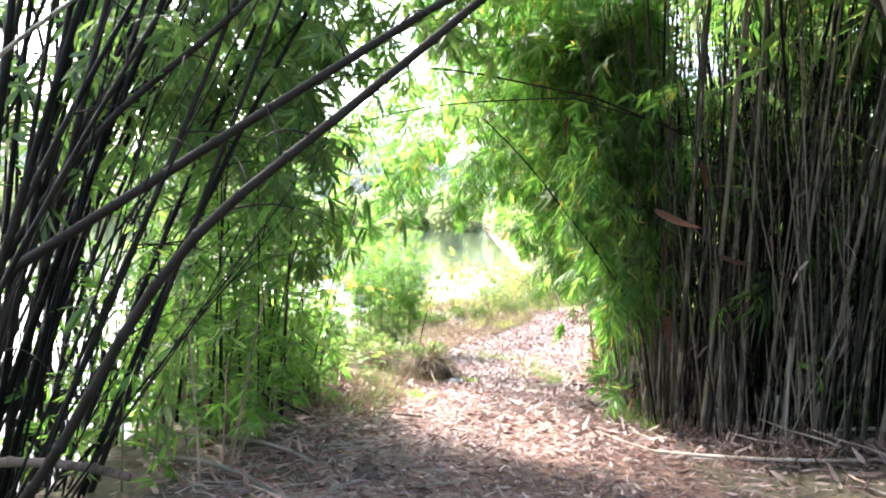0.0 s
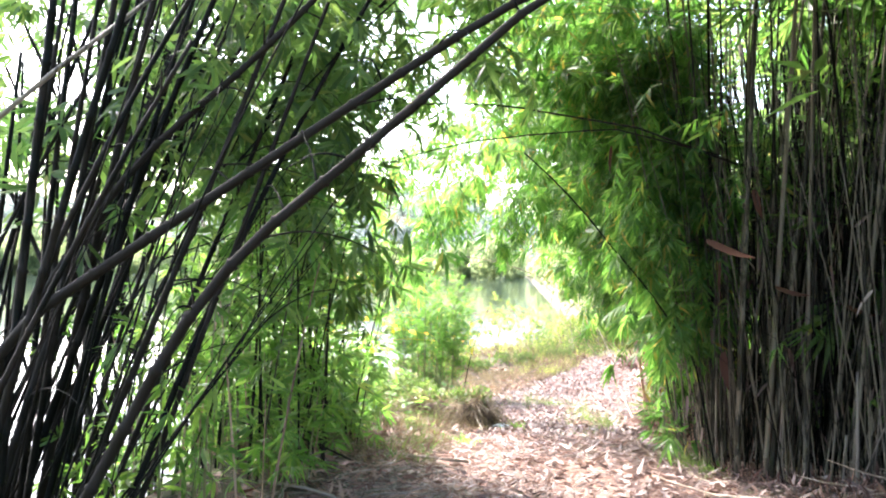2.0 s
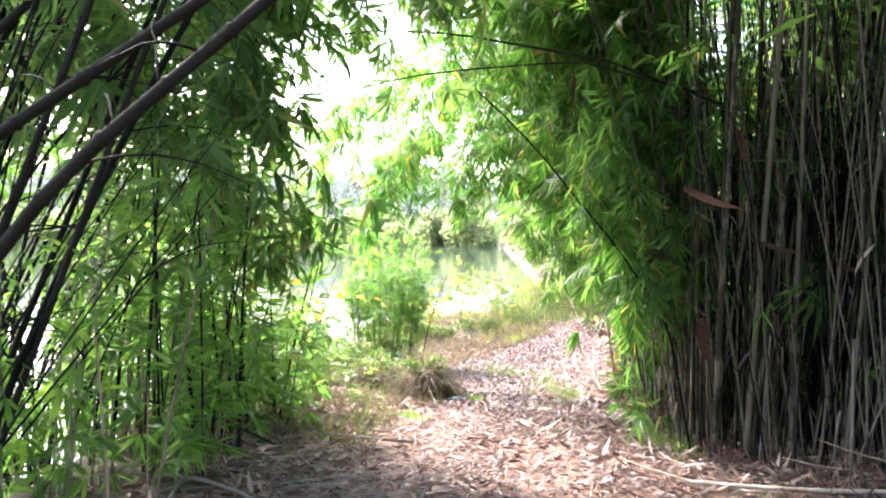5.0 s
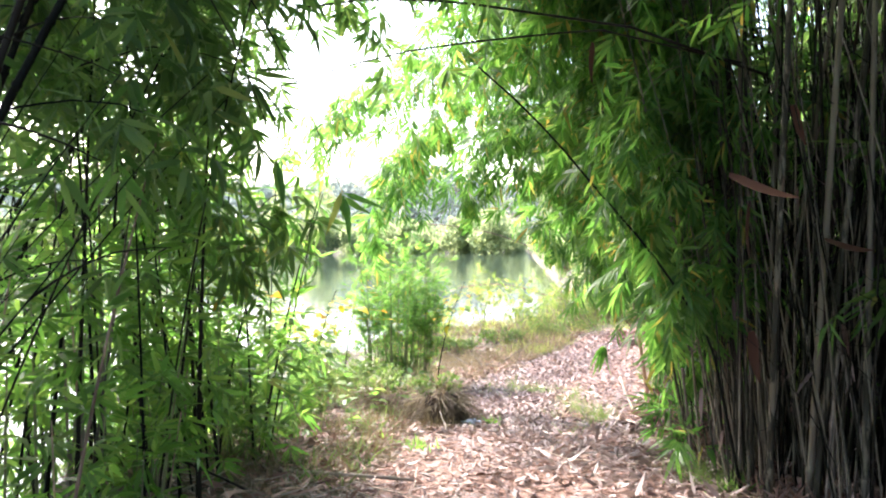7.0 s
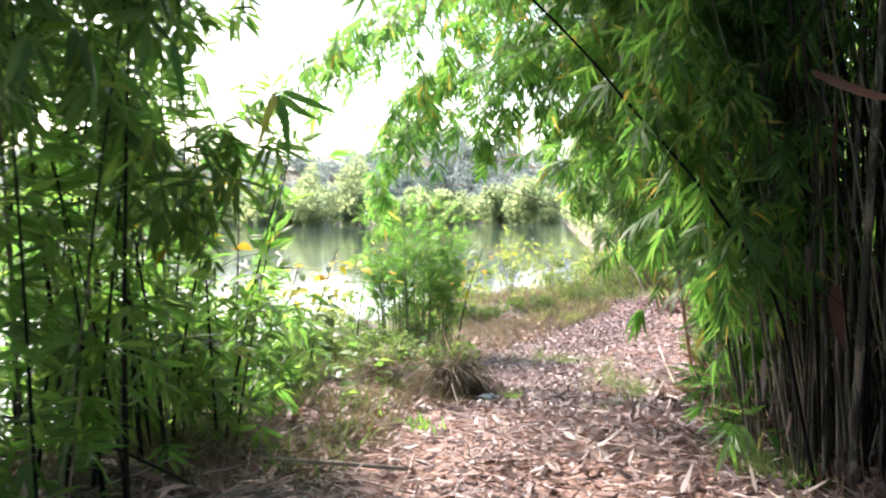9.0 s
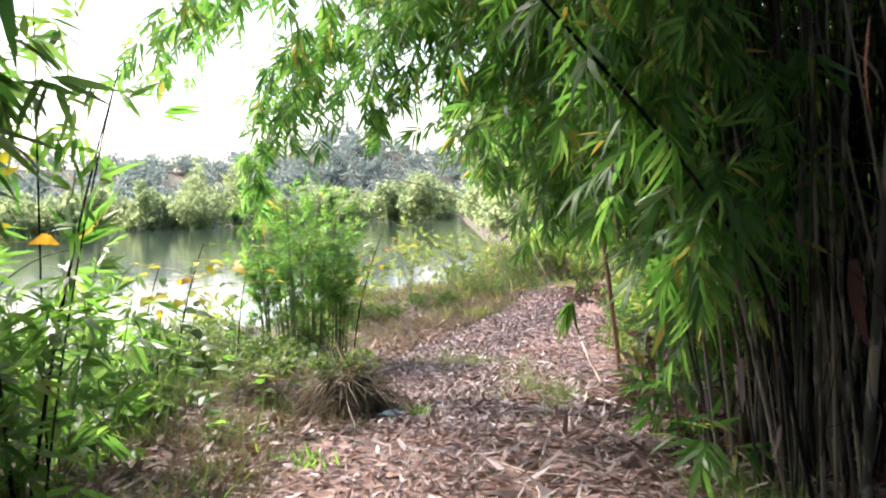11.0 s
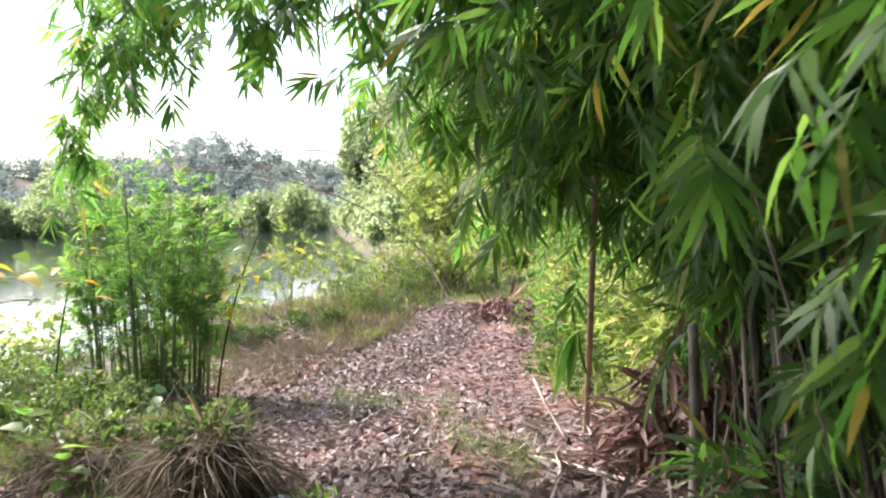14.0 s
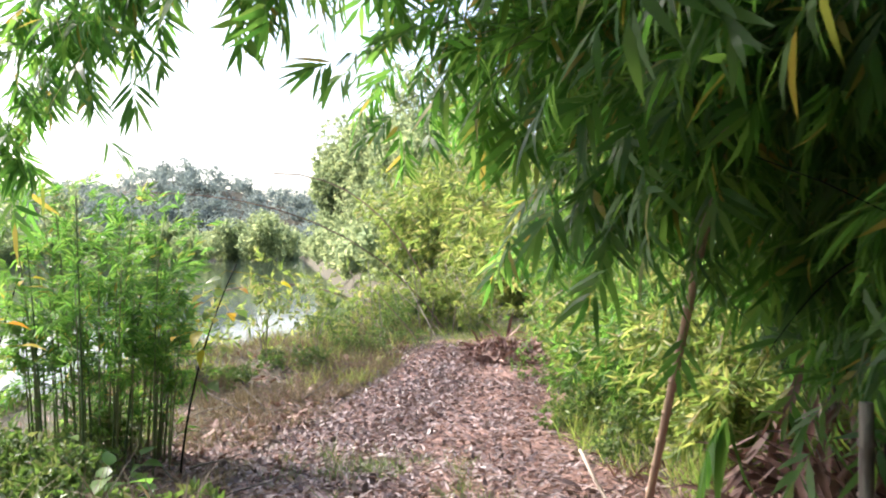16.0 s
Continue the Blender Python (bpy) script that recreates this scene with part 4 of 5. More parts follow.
def plume_bush(x, y, height, reach, stems, leaf, material, label, seed, group, name="bamboo_hedge", category="bamboo", density=34):
    """Arching leafy stems that spring from one foot and hang over outwards."""
    local = np.random.RandomState(seed)
    ob = thing(name, (0, 0, 0), label, category, group)
    pile = Pile()
    for k in range(stems):
        a, r = local.uniform(0, 2 * math.pi), reach * 0.4 * math.sqrt(local.rand())
        base = foot(x + r * math.cos(a), y + r * math.sin(a)) - (0, 0, 0.05)
        out = math.atan2(math.sin(a), math.cos(a) - 0.35) + local.normal(0, 0.4)
        rise, go = height * local.uniform(0.45, 1.1), reach * local.uniform(0.35, 1.15)
        tip = base + (go * math.cos(out), go * math.sin(out), rise * local.uniform(0.35, 0.95))
        line = bezier(base, base + (go * 0.25 * math.cos(out), go * 0.25 * math.sin(out), rise * 1.25), tip, 9)
        part("stem", mesh_from("stem", *tube(line, np.linspace(0.004 + 0.004 * height, 0.004, 9), 4), GREEN_CULM if k % 3 else DRY_CULM, True), ob)
        at = local.uniform(0.12, 1, density) * 8
        i = np.minimum(at.astype(int), 7)
        spots_ = line[i] + (line[i + 1] - line[i]) * (at - i)[:, None]
        ways = local.normal(0, 0.6, (density, 3)) + (0.4 * math.cos(out), 0.4 * math.sin(out), -0.55)
        places = spots_ + ways * local.uniform(0, 0.22, (density, 1)) * height ** 0.5
        which = local.randint(len(FRONDS), size=density)
        for m, shape in enumerate(FRONDS):
            c = which == m
            pile.spread(shape, frames_along(ways[c], local.uniform(-3, 3, c.sum())) * (leaf * local.uniform(0.6, 1.3, c.sum()))[:, None, None], places[c])
    part("foliage", pile.mesh("foliage", material), ob, kind="stuff")
    return ob


# the hedge and the thicket that lean over the path's edge and the bank
HEDGE = "sunlit hedge of young bamboo leaning over the path's edge"
for k, (x, y, h, r) in enumerate(((4.5, 15.2, 1.5, 0.9), (4.8, 16.6, 1.7, 1.0), (5.2, 18.2, 2.0, 1.1), (5.6, 19.8, 2.3, 1.2), (6.2, 21.6, 2.7, 1.4), (6.9, 23.6, 3.0, 1.5), (6.6, 17.4, 2.8, 1.5), (5.6, 14.2, 1.9, 1.1), (4.2, 14.2, 0.9, 0.6), (7.4, 20.4, 3.2, 1.7))):
    plume_bush(x, y, h, r, 36, 0.2, YOUNG_LEAF if k % 2 else SHRUB_LEAF, HEDGE, 500 + k, "path hedge", density=54)
BANK = "sunlit yellow-green thicket on the bank beside the path"
for k, (x, y, h, r) in enumerate(((7.9, 26.0, 3.6, 1.7), (7.5, 28.6, 3.2, 1.6), (9.0, 30.0, 4.6, 2.2), (9.6, 34.0, 5.2, 2.4), (8.4, 33.0, 3.4, 1.7), (9.0, 38.0, 5.2, 2.4), (11.5, 38.0, 6.6, 3.0), (8.2, 43.0, 4.6, 2.2), (11.0, 45.0, 7.0, 3.2), (9.0, 50.0, 5.6, 2.6), (13.5, 32.0, 7.0, 3.0), (10.5, 26.5, 5.6, 2.6), (14.0, 50.0, 8.0, 3.6), (8.6, 24.0, 4.2, 2.0))):
    plume_bush(x, y, h, r, 36, 0.26 + 0.006 * y, SHRUB_LEAF, BANK, 100 + k, "bank thicket", "bank_thicket", "shrub", 40)
for k, (x, y, h, r) in enumerate(((4.9, 27.6, 1.7, 1.3), (5.6, 29.6, 1.6, 1.2), (4.4, 26.0, 1.1, 1.0))):
    plume_bush(x, y, h, r, 26, 0.16, SHRUB_LEAF, "brushy yellow-green shrub with dry stems on the lake bank", 560 + k, "bank brush", "bank_brush", "shrub", 16)
for k, (x, y, h, w) in enumerate(((10.5, 112, 14, 3.6), (14, 106, 18, 4.4), (18, 102, 22, 5.0), (12.5, 122, 19, 4.6), (23, 100, 22, 5.5), (16, 80, 13, 4.2), (20, 74, 15, 4.6), (24, 62, 14, 5), (12, 66, 8, 3.2), (15, 90, 15, 4.4))):
    tree(x, y, h, (w, w, h * 0.36), 1400, 0.45 + 0.003 * y, HAZED_WOODS, "hazy grey-green broadleaf tree on the far lake bank", 200 + k)


def woods(name, label, spots, material, leaf):
    """Far crowns of many leaf tufts."""
    pile = Pile()
    for k, (x, y, w, h, n) in enumerate(spots):
        middle_ = np.array([x, y, max(ground_z(x, y), WATER_LEVEL) + h * 0.8])
        leaf_cloud(pile, middle_, (w, w, h), n, leaf, 400 + k, 8)
    return tagged(new(name, pile.mesh(name, material)), label, "woods", kind="stuff")


spots = [(rng.uniform(10, 48), rng.uniform(60, 140), rng.uniform(2.2, 4.2), rng.uniform(2.0, 5.6), 230) for _ in range(120)]
spots += [(shore(y) + rng.uniform(1.2, 5), y, rng.uniform(1.2, 2.4), rng.uniform(0.8, 2.2), 150) for y in np.linspace(46, 135, 60)]
woods("bank_woods", "hazy grey-green woods on the bank beyond the path", spots, HAZED_WOODS, 0.55)
spots = []
for k in range(660):
    a, r = radians(rng.uniform(-48, 8)), rng.uniform(150, 222)
    x, y = -10 + r * math.sin(a), 20 + r * math.cos(a)
    if x < shore(y) + 20:
        spots.append((x, y, rng.uniform(2.0, 4.6), rng.uniform(1.5, 3.8), 110))
woods("hill_woods", "hazy blue-grey wooded hill across the lake", spots, HAZED_HILL, 0.7)
spots = []
for k in range(110):
    a = radians(rng.uniform(-50, 7))
    r = rng.uniform(118, 142)
    spots.append((-10 + r * math.sin(a), 20 + r * math.cos(a), rng.uniform(2.2, 4.6), rng.uniform(2.6, 4.0 + 3.4 * (k % 4 == 0)), 420))
woods("shore_woods", "green wooded shore across the lake with a few taller trees", spots, HAZED_WOODS, 0.75)

# a thin edge of reeds and shrubs on the near bank
BANK_SHRUB = "sparse yellow-green shrub on the lake bank"
for k, (x, y, w, h, n) in enumerate(((-0.5, 20.5, 0.6, 0.75, 60), (0.4, 22.0, 0.6, 0.9, 70), (-1.1, 21.0, 0.7, 0.6, 70), (1.3, 23.2, 0.6, 0.8, 70), (2.4, 25.4, 0.7, 0.7, 110), (3.4, 27.4, 0.8, 0.8, 200), (4.0, 26.5, 0.7, 0.6, 300),
                                     (-3.2, 19.5, 0.8, 0.5, 160), (-3.2, 16.5, 0.8, 0.5, 300), (-4.0, 13.8, 0.9, 0.6, 500), (-2.9, 15.2, 0.6, 0.6, 140), (-3.7, 14.2, 0.7, 0.7, 200))):
    shrub(x, y, (w, w, h), int(n * 1.6), 0.2 if y > 18 else 0.14, SHRUB_LEAF if y > 18 else WEED_LEAF, BANK_SHRUB, 300 + k, group="bank shrubs", sink=0.15 * h, shapes=FRONDS)
for k, (x, y, w, h, n) in enumerate(((-2.7, 13.0, 0.7, 0.45, 1300), (-3.6, 12.8, 0.8, 0.5, 1300), (-3.2, 14.8, 0.8, 0.4, 1200), (-2.7, 11.4, 0.6, 0.35, 900), (-1.7, 11.2, 0.45, 0.25, 600), (-2.2, 14.4, 0.6, 0.3, 900), (-1.3, 15.2, 0.5, 0.28, 700), (-1.0, 16.9, 0.5, 0.3, 600), (-2.6, 17.2, 0.7, 0.4, 900),
                                     (-0.9, 14.1, 0.35, 0.3, 400), (-3.4, 12.4, 0.7, 0.4, 900), (3.6, 17.0, 0.5, 0.35, 700), (4.3, 15.4, 0.5, 0.4, 800), (4.6, 19.8, 0.7, 0.45, 900), (3.4, 15.4, 0.3, 0.3, 350), (-1.5, 14.9, 0.4, 0.3, 500), (2.9, 24.0, 0.7, 0.4, 700), (3.5, 26.0, 0.9, 0.55, 900), (2.0, 22.8, 0.6, 0.25, 500), (0.9, 21.6, 0.6, 0.22, 500), (-0.2, 20.6, 0.5, 0.2, 400), (1.6, 24.6, 0.8, 0.4, 700))):
    shrub(x, y, (w, w, h), n * 3 // 5, 0.075, WEED_LEAF, "low green leafy weeds beside the path", 330 + k, group="path weeds", name="weed_bush", category="weed", stem_material_=GREEN_CULM, sink=0.3 * h)


def sapling(x, y, height, seed, label, yellow=19, green=26):
    ob = thing("sapling", (0, 0, 0), label, "sapling", "yellowing saplings")
    local = np.random.RandomState(seed)
    line = stem_line(foot(x, y) - (0, 0, 0.04), local.uniform(-40, 60), 3, 11, height, 10)
    part("stem", mesh_from("stem", *tube(line, np.linspace(0.012, 0.005, 10), 6), SHADED_CULM, True), ob)
    leaf = blade(0.15, 0.09, 0.3, 0.1)
    for name, count, material, low in (("yellow_leaves", yellow, YELLOW_LEAF, 0.65), ("green_leaves", green, WEED_LEAF, 0.3)):
        pile = Pile()
        at = local.uniform(low, 1, count) * 9
        k = np.minimum(at.astype(int), 8)
        base = line[k] + (line[k + 1] - line[k]) * (at - k)[:, None]
        ways = local.normal(0, 1, (count, 3)) * (1, 1, 0.3) + (0, 0, -0.1)
        places = base + ways * local.uniform(0.05, 0.42, (count, 1))
        for a, b in zip(base, places):
            pile.add(*tube([a, (a + b) / 2 + (0, 0, 0.03), b], [0.003, 0.0025, 0.002], 3))
        pile.spread(leaf, frames_along(ways, local.uniform(-0.6, 0.6, count)) * local.uniform(0.7, 1.3, count)[:, None, None], places)
        part(name, pile.mesh(name, material), ob, kind="stuff")
    return ob


sapling(-1.9, 13.0, 1.65, 1, "thin dark sapling with yellowing broad leaves on the bank")
sapling(-2.5, 13.7, 1.5, 2, "thin dark sapling with yellowing broad leaves on the bank", 16, 24)
sapling(-0.4, 16.1, 1.95, 3, "slender sapling with yellow and orange leaves beside a bamboo clump", 12, 10)
sapling(-2.0, 16.2, 1.9, 4, "slender sapling with yellow and orange leaves beside a bamboo clump", 7, 26)
sapling(-1.75, 8.9, 2.1, 5, "slender sapling with a few yellow leaves in the thicket", 14, 6)


def leaf_fan(owner, place, way, leaves_count, size, width, twig_from, roll=0.0, spread=55):
    """One large fan of leaves on its own hanging twig."""
    ob = part("leaf_fan", mesh_from("leaf_fan", *spray(leaves_count, size, width, 0.07, True, spread), BAMBOO_LEAF), owner)
    turn = frames_along(np.array([way], float), np.array([roll]))[0]
    ob.matrix_basis = Matrix([list(turn[k]) + [place[k]] for k in range(3)] + [[0, 0, 0, 1]])
    line = bezier(twig_from, (np.array(twig_from) + place) / 2 + (0, 0, 0.15), place, 8)
    part("twig", mesh_from("twig", *tube(line, np.linspace(0.005, 0.002, 8), 4), SHADED_CULM, True), owner)


leaf_fan(leaning, np.array((-0.36, 6.9, 1.58)), (0.45, 0, -1), 5, 0.27, 0.042, (-0.9, 6.9, 2.7), 1.4, 58)
leaf_fan(leaning, np.array((-0.62, 6.5, 1.75)), (0.15, 0, -1), 2, 0.28, 0.042, (-1.0, 6.5, 2.6), 1.5, 20)
leaf_fan(young, np.array((-1.3, 9.5, 0.72)), (0.1, 0, 1), 9, 0.32, 0.045, (-1.9, 9.6, 0.4), 1.5, 80)
for x, y, z, n, turn_ in ((1.9, 9.35, 1.3, 8, 44), (2.05, 9.25, 0.95, 7, 50), (1.75, 9.55, 1.65, 9, 40), (2.2, 9.35, 0.7, 7, 46), (2.0, 9.8, 1.2, 8, 42), (2.15, 9.1, 1.5, 6, 48), (1.95, 10.1, 0.75, 8, 44)):
    leaf_fan(grove, np.array((x, y, z)), (-0.7, -0.2, -0.5), n, 0.3, 0.045, (x + 0.6, y + 0.2, z + 0.5), 0.6, turn_)
leaf_fan(grove, np.array((1.75, 11.1, 0.12)), (-0.7, 0, -0.8), 7, 0.3, 0.05, (2.4, 11.3, 0.6), 1.2, 40)
leaf_fan(grove, np.array((1.9, 11.7, 0.9)), (-0.6, 0.1, -0.6), 8, 0.3, 0.045, (2.6, 11.7, 1.5), 0.6, 45)

# ---- grass, litter and fallen things ----


def grass_tuft(blades, height, width):
    pile = Pile()
    for k in range(blades):
        way = np.array([[rng.normal(0, 0.45), rng.normal(0, 0.45), 1.0]])
        pile.spread(flat_blade(height * rng.uniform(0.5, 1.2), width, rng.uniform(0.2, 0.8)), frames_along(way, rng.uniform(-3, 3, 1)), np.array([[rng.normal(0, 0.05), rng.normal(0, 0.05), -0.01]]))
    return np.concatenate(pile.verts), np.concatenate(pile.tris)


GRASS = [grass_tuft(11, 0.27, 0.0055) for _ in range(5)]
BROAD = [grass_tuft(6, 0.18, 0.017) for _ in range(4)]


def cover(name, shapes, material, count, region, label, low=0.6, high=1.5, kind_name="grass", sparse=-0.15):
    """Small plants over a stretch of ground, upright, in uneven patches."""
    x0, x1, y0, y1 = region
    places = []
    while len(places) < count:
        x, y = rng.uniform(x0, x1), rng.uniform(y0, y1)
        off = abs(x - path_x(y) - 0.1)
        if noise2(x, y, 0.9, 2) > sparse and off > 1.5 + 0.45 * noise2(x, y, 1.2, 8) and x > shore(y) + 0.3:
            places.append(foot(x, y))
    places = np.array(places)
    angle = rng.uniform(0, 2 * math.pi, count)
    scale = rng.uniform(low, high, count)
    zero, one = np.zeros(count), np.ones(count)
    turns = np.stack([np.stack([np.cos(angle), -np.sin(angle), zero], 1), np.stack([np.sin(angle), np.cos(angle), zero], 1), np.stack([zero, zero, one], 1)], 1) * scale[:, None, None]
    pile = Pile()
    pick = rng.randint(len(shapes), size=count)
    for k, shape in enumerate(shapes):
        pile.spread(shape, turns[pick == k], places[pick == k])
    return tagged(new(name, pile.mesh(name, material)), label, kind_name, kind="stuff")


cover("green_grass", GRASS, WEED_LEAF, 560, (-5, -0.6, 9, 24), "fresh green grass on the lake bank")
cover("green_weeds", BROAD, WEED_LEAF, 650, (-5, -0.6, 8.5, 22), "broad green ground weeds on the bank", 0.5, 1.3, "weeds")
cover("dry_grass", GRASS, DRY_GRASS, 3500, (-4, 2.5, 8, 25), "straw-coloured dry grass beside the path", 0.4, 1.1, sparse=-0.25)
cover("far_grass", GRASS, SHRUB_LEAF, 1500, (-3, 9, 20, 42), "yellow-green grass on the far bank", 0.6, 1.4, sparse=0.05)
cover("straw_grass", GRASS, DRY_GRASS, 1700, (-3, 8, 19, 34), "straw-coloured weeds on the far bank", 0.6, 1.5, sparse=-0.1)
cover("edge_grass", GRASS, SHRUB_LEAF, 1500, (3.0, 8, 13.5, 24), "yellow-green grass along the path's edge", 0.6, 1.6)
cover("shade_grass", BROAD, RED_LITTER, 900, (2.2, 5.5, 7, 15), "limp dry leaves under the bamboo", 0.5, 1.2)


def on_ground(x, y, lift=0.01):
    return [x, y, ground_z(x, y) + lift]


def litter(name, shapes, material, count, picker, label, low, high, tilt=0.22, kind_name="leaf litter"):
    places = np.array([on_ground(*picker()) for _ in range(count)])
    places[:, 2] += rng.uniform(0, 0.025, count)
    angle = rng.uniform(0, 2 * math.pi, count)
    ways = np.stack([np.cos(angle), np.sin(angle), rng.normal(0, tilt, count)], 1)
    pile = Pile()
    pick = rng.randint(len(shapes), size=count)
    for k, shape in enumerate(shapes):
        c = pick == k
        turns = frames_along(ways[c], rng.normal(0, 0.5, c.sum())) * rng.uniform(low, high, c.sum())[:, None, None]
        pile.spread(shape, turns, places[c])
    return tagged(new(name, pile.mesh(name, material)), label, kind_name, kind="stuff")


DRY_BLADES = [flat_blade(1, w, d) for w, d in ((0.12, 0.12), (0.16, -0.15), (0.2, 0.2), (0.1, -0.1))]
DRY_BROAD = [flat_blade(1, w, d) for w, d in ((0.4, 0.2), (0.5, -0.25), (0.35, 0.3))]


def trodden(x, y):
    """Most leaves are kicked off the worn strip of bare earth."""
    return y > 7 and abs(x - path_x(y) - 0.3 - 0.15 * noise2(y, 0, 1.4, 6)) < 0.3 and rng.rand() < 0.5


def near_path():
    y = 2.5 + 18 * rng.rand() ** 1.3
    x = path_x(y) + rng.normal(0.1, 1.3)
    if trodden(x, y):
        x += rng.choice((-0.6, 0.6))
    return x, y


def right_side():
    y = rng.uniform(5.5, 14.5)
    return grove_edge(y) + rng.normal(-0.1, 0.9), y


def left_side():
    y = rng.uniform(5, 14)
    return rng.normal(-1.1, 0.5), y


def middle():
    y = rng.uniform(11.5, 24)
    x = path_x(y) + rng.normal(-0.6, 1.0)
    return (x - 0.7 if trodden(x, y) else x), y


litter("leaf_litter", DRY_BLADES, DRY_LEAF, 32000, near_path, "pale brown dry bamboo leaves strewn over the path", 0.05, 0.15)
litter("red_litter", DRY_BLADES, RED_LITTER, 20000, near_path, "reddish brown leaf litter on the path", 0.05, 0.15)
litter("shade_litter", DRY_BLADES, DRY_LEAF, 7000, right_side, "dry leaves heaped under the bamboo grove", 0.08, 0.26, 0.3)
litter("edge_litter", DRY_BLADES, RED_LITTER, 4000, left_side, "brown leaf litter at the thicket's edge", 0.06, 0.22, 0.3)
litter("broad_litter", DRY_BROAD, DRY_LEAF, 17000, middle, "curled grey and brown broad leaves on the path", 0.04, 0.1, 0.4)
TWIGS = [tube([(0, 0, 0), (0.3, rng.normal(0, 0.03), 0.02), (0.65, rng.normal(0, 0.05), 0.01), (1, rng.normal(0, 0.08), 0.03)], [0.014, 0.012, 0.009, 0.004], 4) for _ in range(4)]
litter("twig_litter", TWIGS, BARK, 420, left_side, "small broken twigs among the litter", 0.15, 0.6, 0.12, "twigs")


def bank_side():
    y = rng.uniform(10, 24)
    return path_x(y) - 1.6 - rng.gamma(1.2, 0.7), y


litter("bank_twigs", TWIGS, BARK, 420, bank_side, "grey broken twigs and stalks on the bank", 0.2, 0.8, 0.25, "twigs")
litter("bank_litter", DRY_BROAD + DRY_BLADES, RED_LITTER, 9000, bank_side, "brown dead leaves among the bank's weeds", 0.06, 0.16, 0.35)
litter("pale_twigs", TWIGS, DRY_CULM, 130, right_side, "pale broken bamboo splinters under the grove", 0.2, 0.9, 0.1, "twigs")
# single large dry leaves and sheaths that lie on top
PIECES = [mesh_from("dry_leaf", *shape, DRY_LEAF) for shape in (strip(0.13, 0.018, 0.1), strip(0.18, 0.024, -0.08), strip(0.1, 0.028, 0.15))]
litter_base = bpy.data.objects["ground"]
for k in range(280):
    x, y = near_path() if k % 3 else right_side()
    ob = part("dry_leaf", PIECES[k % 3], litter_base)
    ob.matrix_basis = pose(x, y, ground_z(x, y) + 0.03, rng.uniform(-20, 20), rng.uniform(-12, 12), rng.uniform(0, 360))


def mound(x, y, size, seed):
    """A low bank of earth with dry grass hanging over its broken edge."""
    ob = thing("grass_tussock", (0, 0, 0), "dark earth tussock with drooping dry grass beside the path", "tussock")
    bm = bmesh.new()
    bmesh.ops.create_icosphere(bm, subdivisions=4, radius=1)
    for v in bm.verts:
        k = 1 + 0.3 * noise.noise(v.co * 1.9 + Vector((seed, 0, 0))) + 0.15 * noise.noise(v.co * 5)
        v.co = Vector((v.co.x * size[0] * k, v.co.y * size[1] * k, v.co.z * size[2] * k)) + Vector(foot(x, y))
    mesh = bpy.data.meshes.new("earth")
    bm.to_mesh(mesh)
    bm.free()
    mesh.materials.append(EARTH)
    part("earth", mesh, ob)
    n = 1200
    a, r = rng.uniform(0, 2 * math.pi, n), np.sqrt(rng.rand(n))
    places = np.stack([x + size[0] * r * np.cos(a), y + size[1] * r * np.sin(a), foot(x, y)[2] + size[2] * 1.15 * np.sqrt(1 - 0.85 * r ** 2)], 1)
    ways = np.stack([np.cos(a) * r, np.sin(a) * r, 0.5 - 1.0 * r], 1) + rng.normal(0, 0.6, (n, 3))
    pile = Pile()
    scatter(pile, [flat_blade(0.42, 0.007, 0.8), flat_blade(0.28, 0.01, 0.6)], places, ways, 0.5, 1.3)
    part("dry_grass", pile.mesh("dry_grass", DRY_GRASS), ob, kind="stuff")
    pile = Pile()
    top = np.stack([x + size[0] * 0.7 * rng.uniform(-1.4, 1.1, 130), y + size[1] * rng.uniform(-0.4, 1.3, 130), np.full(130, foot(x, y)[2] + size[2] * 0.8)], 1)
    scatter(pile, TUFTS, top + rng.uniform(0, 0.2, (130, 1)) * (0, 0, 1), rng.normal(0, 0.6, (130, 3)) + (0, 0, 0.7), 0.07, 0.13)
    part("weed_cover", pile.mesh("weed_cover", WEED_LEAF), ob, "small green weeds", "stuff")
    return ob


mound(-0.15, 12.45, (0.34, 0.38, 0.38), 3.0)
mound(-0.8, 12.9, (0.5, 0.4, 0.22), 8.0)


SHEATH_PIECE = mesh_from("sheath", *strip(0.34, 0.045, -0.15), RED_LITTER)


def heap(x, y, size, count, seed):
    ob = thing("leaf_heap", (0, 0, 0), "heap of red-brown dried bamboo leaves at the grove's foot", "leaf heap")
    a, r = rng.uniform(0, 2 * math.pi, count), np.sqrt(rng.rand(count))
    places = np.stack([x + size[0] * r * np.cos(a), y + size[1] * r * np.sin(a), foot(x, y)[2] + size[2] * (1 - r ** 2) * rng.uniform(0.3, 1, count) + 0.02], 1)
    ways = np.stack([np.cos(a), np.sin(a), -0.2 - 0.5 * r], 1) + rng.normal(0, 0.95, (count, 3))
    pile = Pile()
    scatter(pile, STRIPS, places, ways, 0.14, 0.42)
    part("dry_leaves", pile.mesh("dry_leaves", RED_LITTER), ob, kind="stuff")
    for k in range(40):
        a, r = rng.uniform(0, 2 * math.pi), rng.uniform(0.3, 1)
        m = pose(x + size[0] * r * math.cos(a), y + size[1] * r * math.sin(a), foot(x, y)[2] + size[2] * (1.1 - 0.9 * r * r), rng.uniform(-20, 20), rng.uniform(15, 60), math.degrees(a) + rng.uniform(-40, 40))
        part("sheath", SHEATH_PIECE, ob).matrix_basis = m


heap(2.95, 12.25, (0.55, 0.55, 0.8), 620, 1)
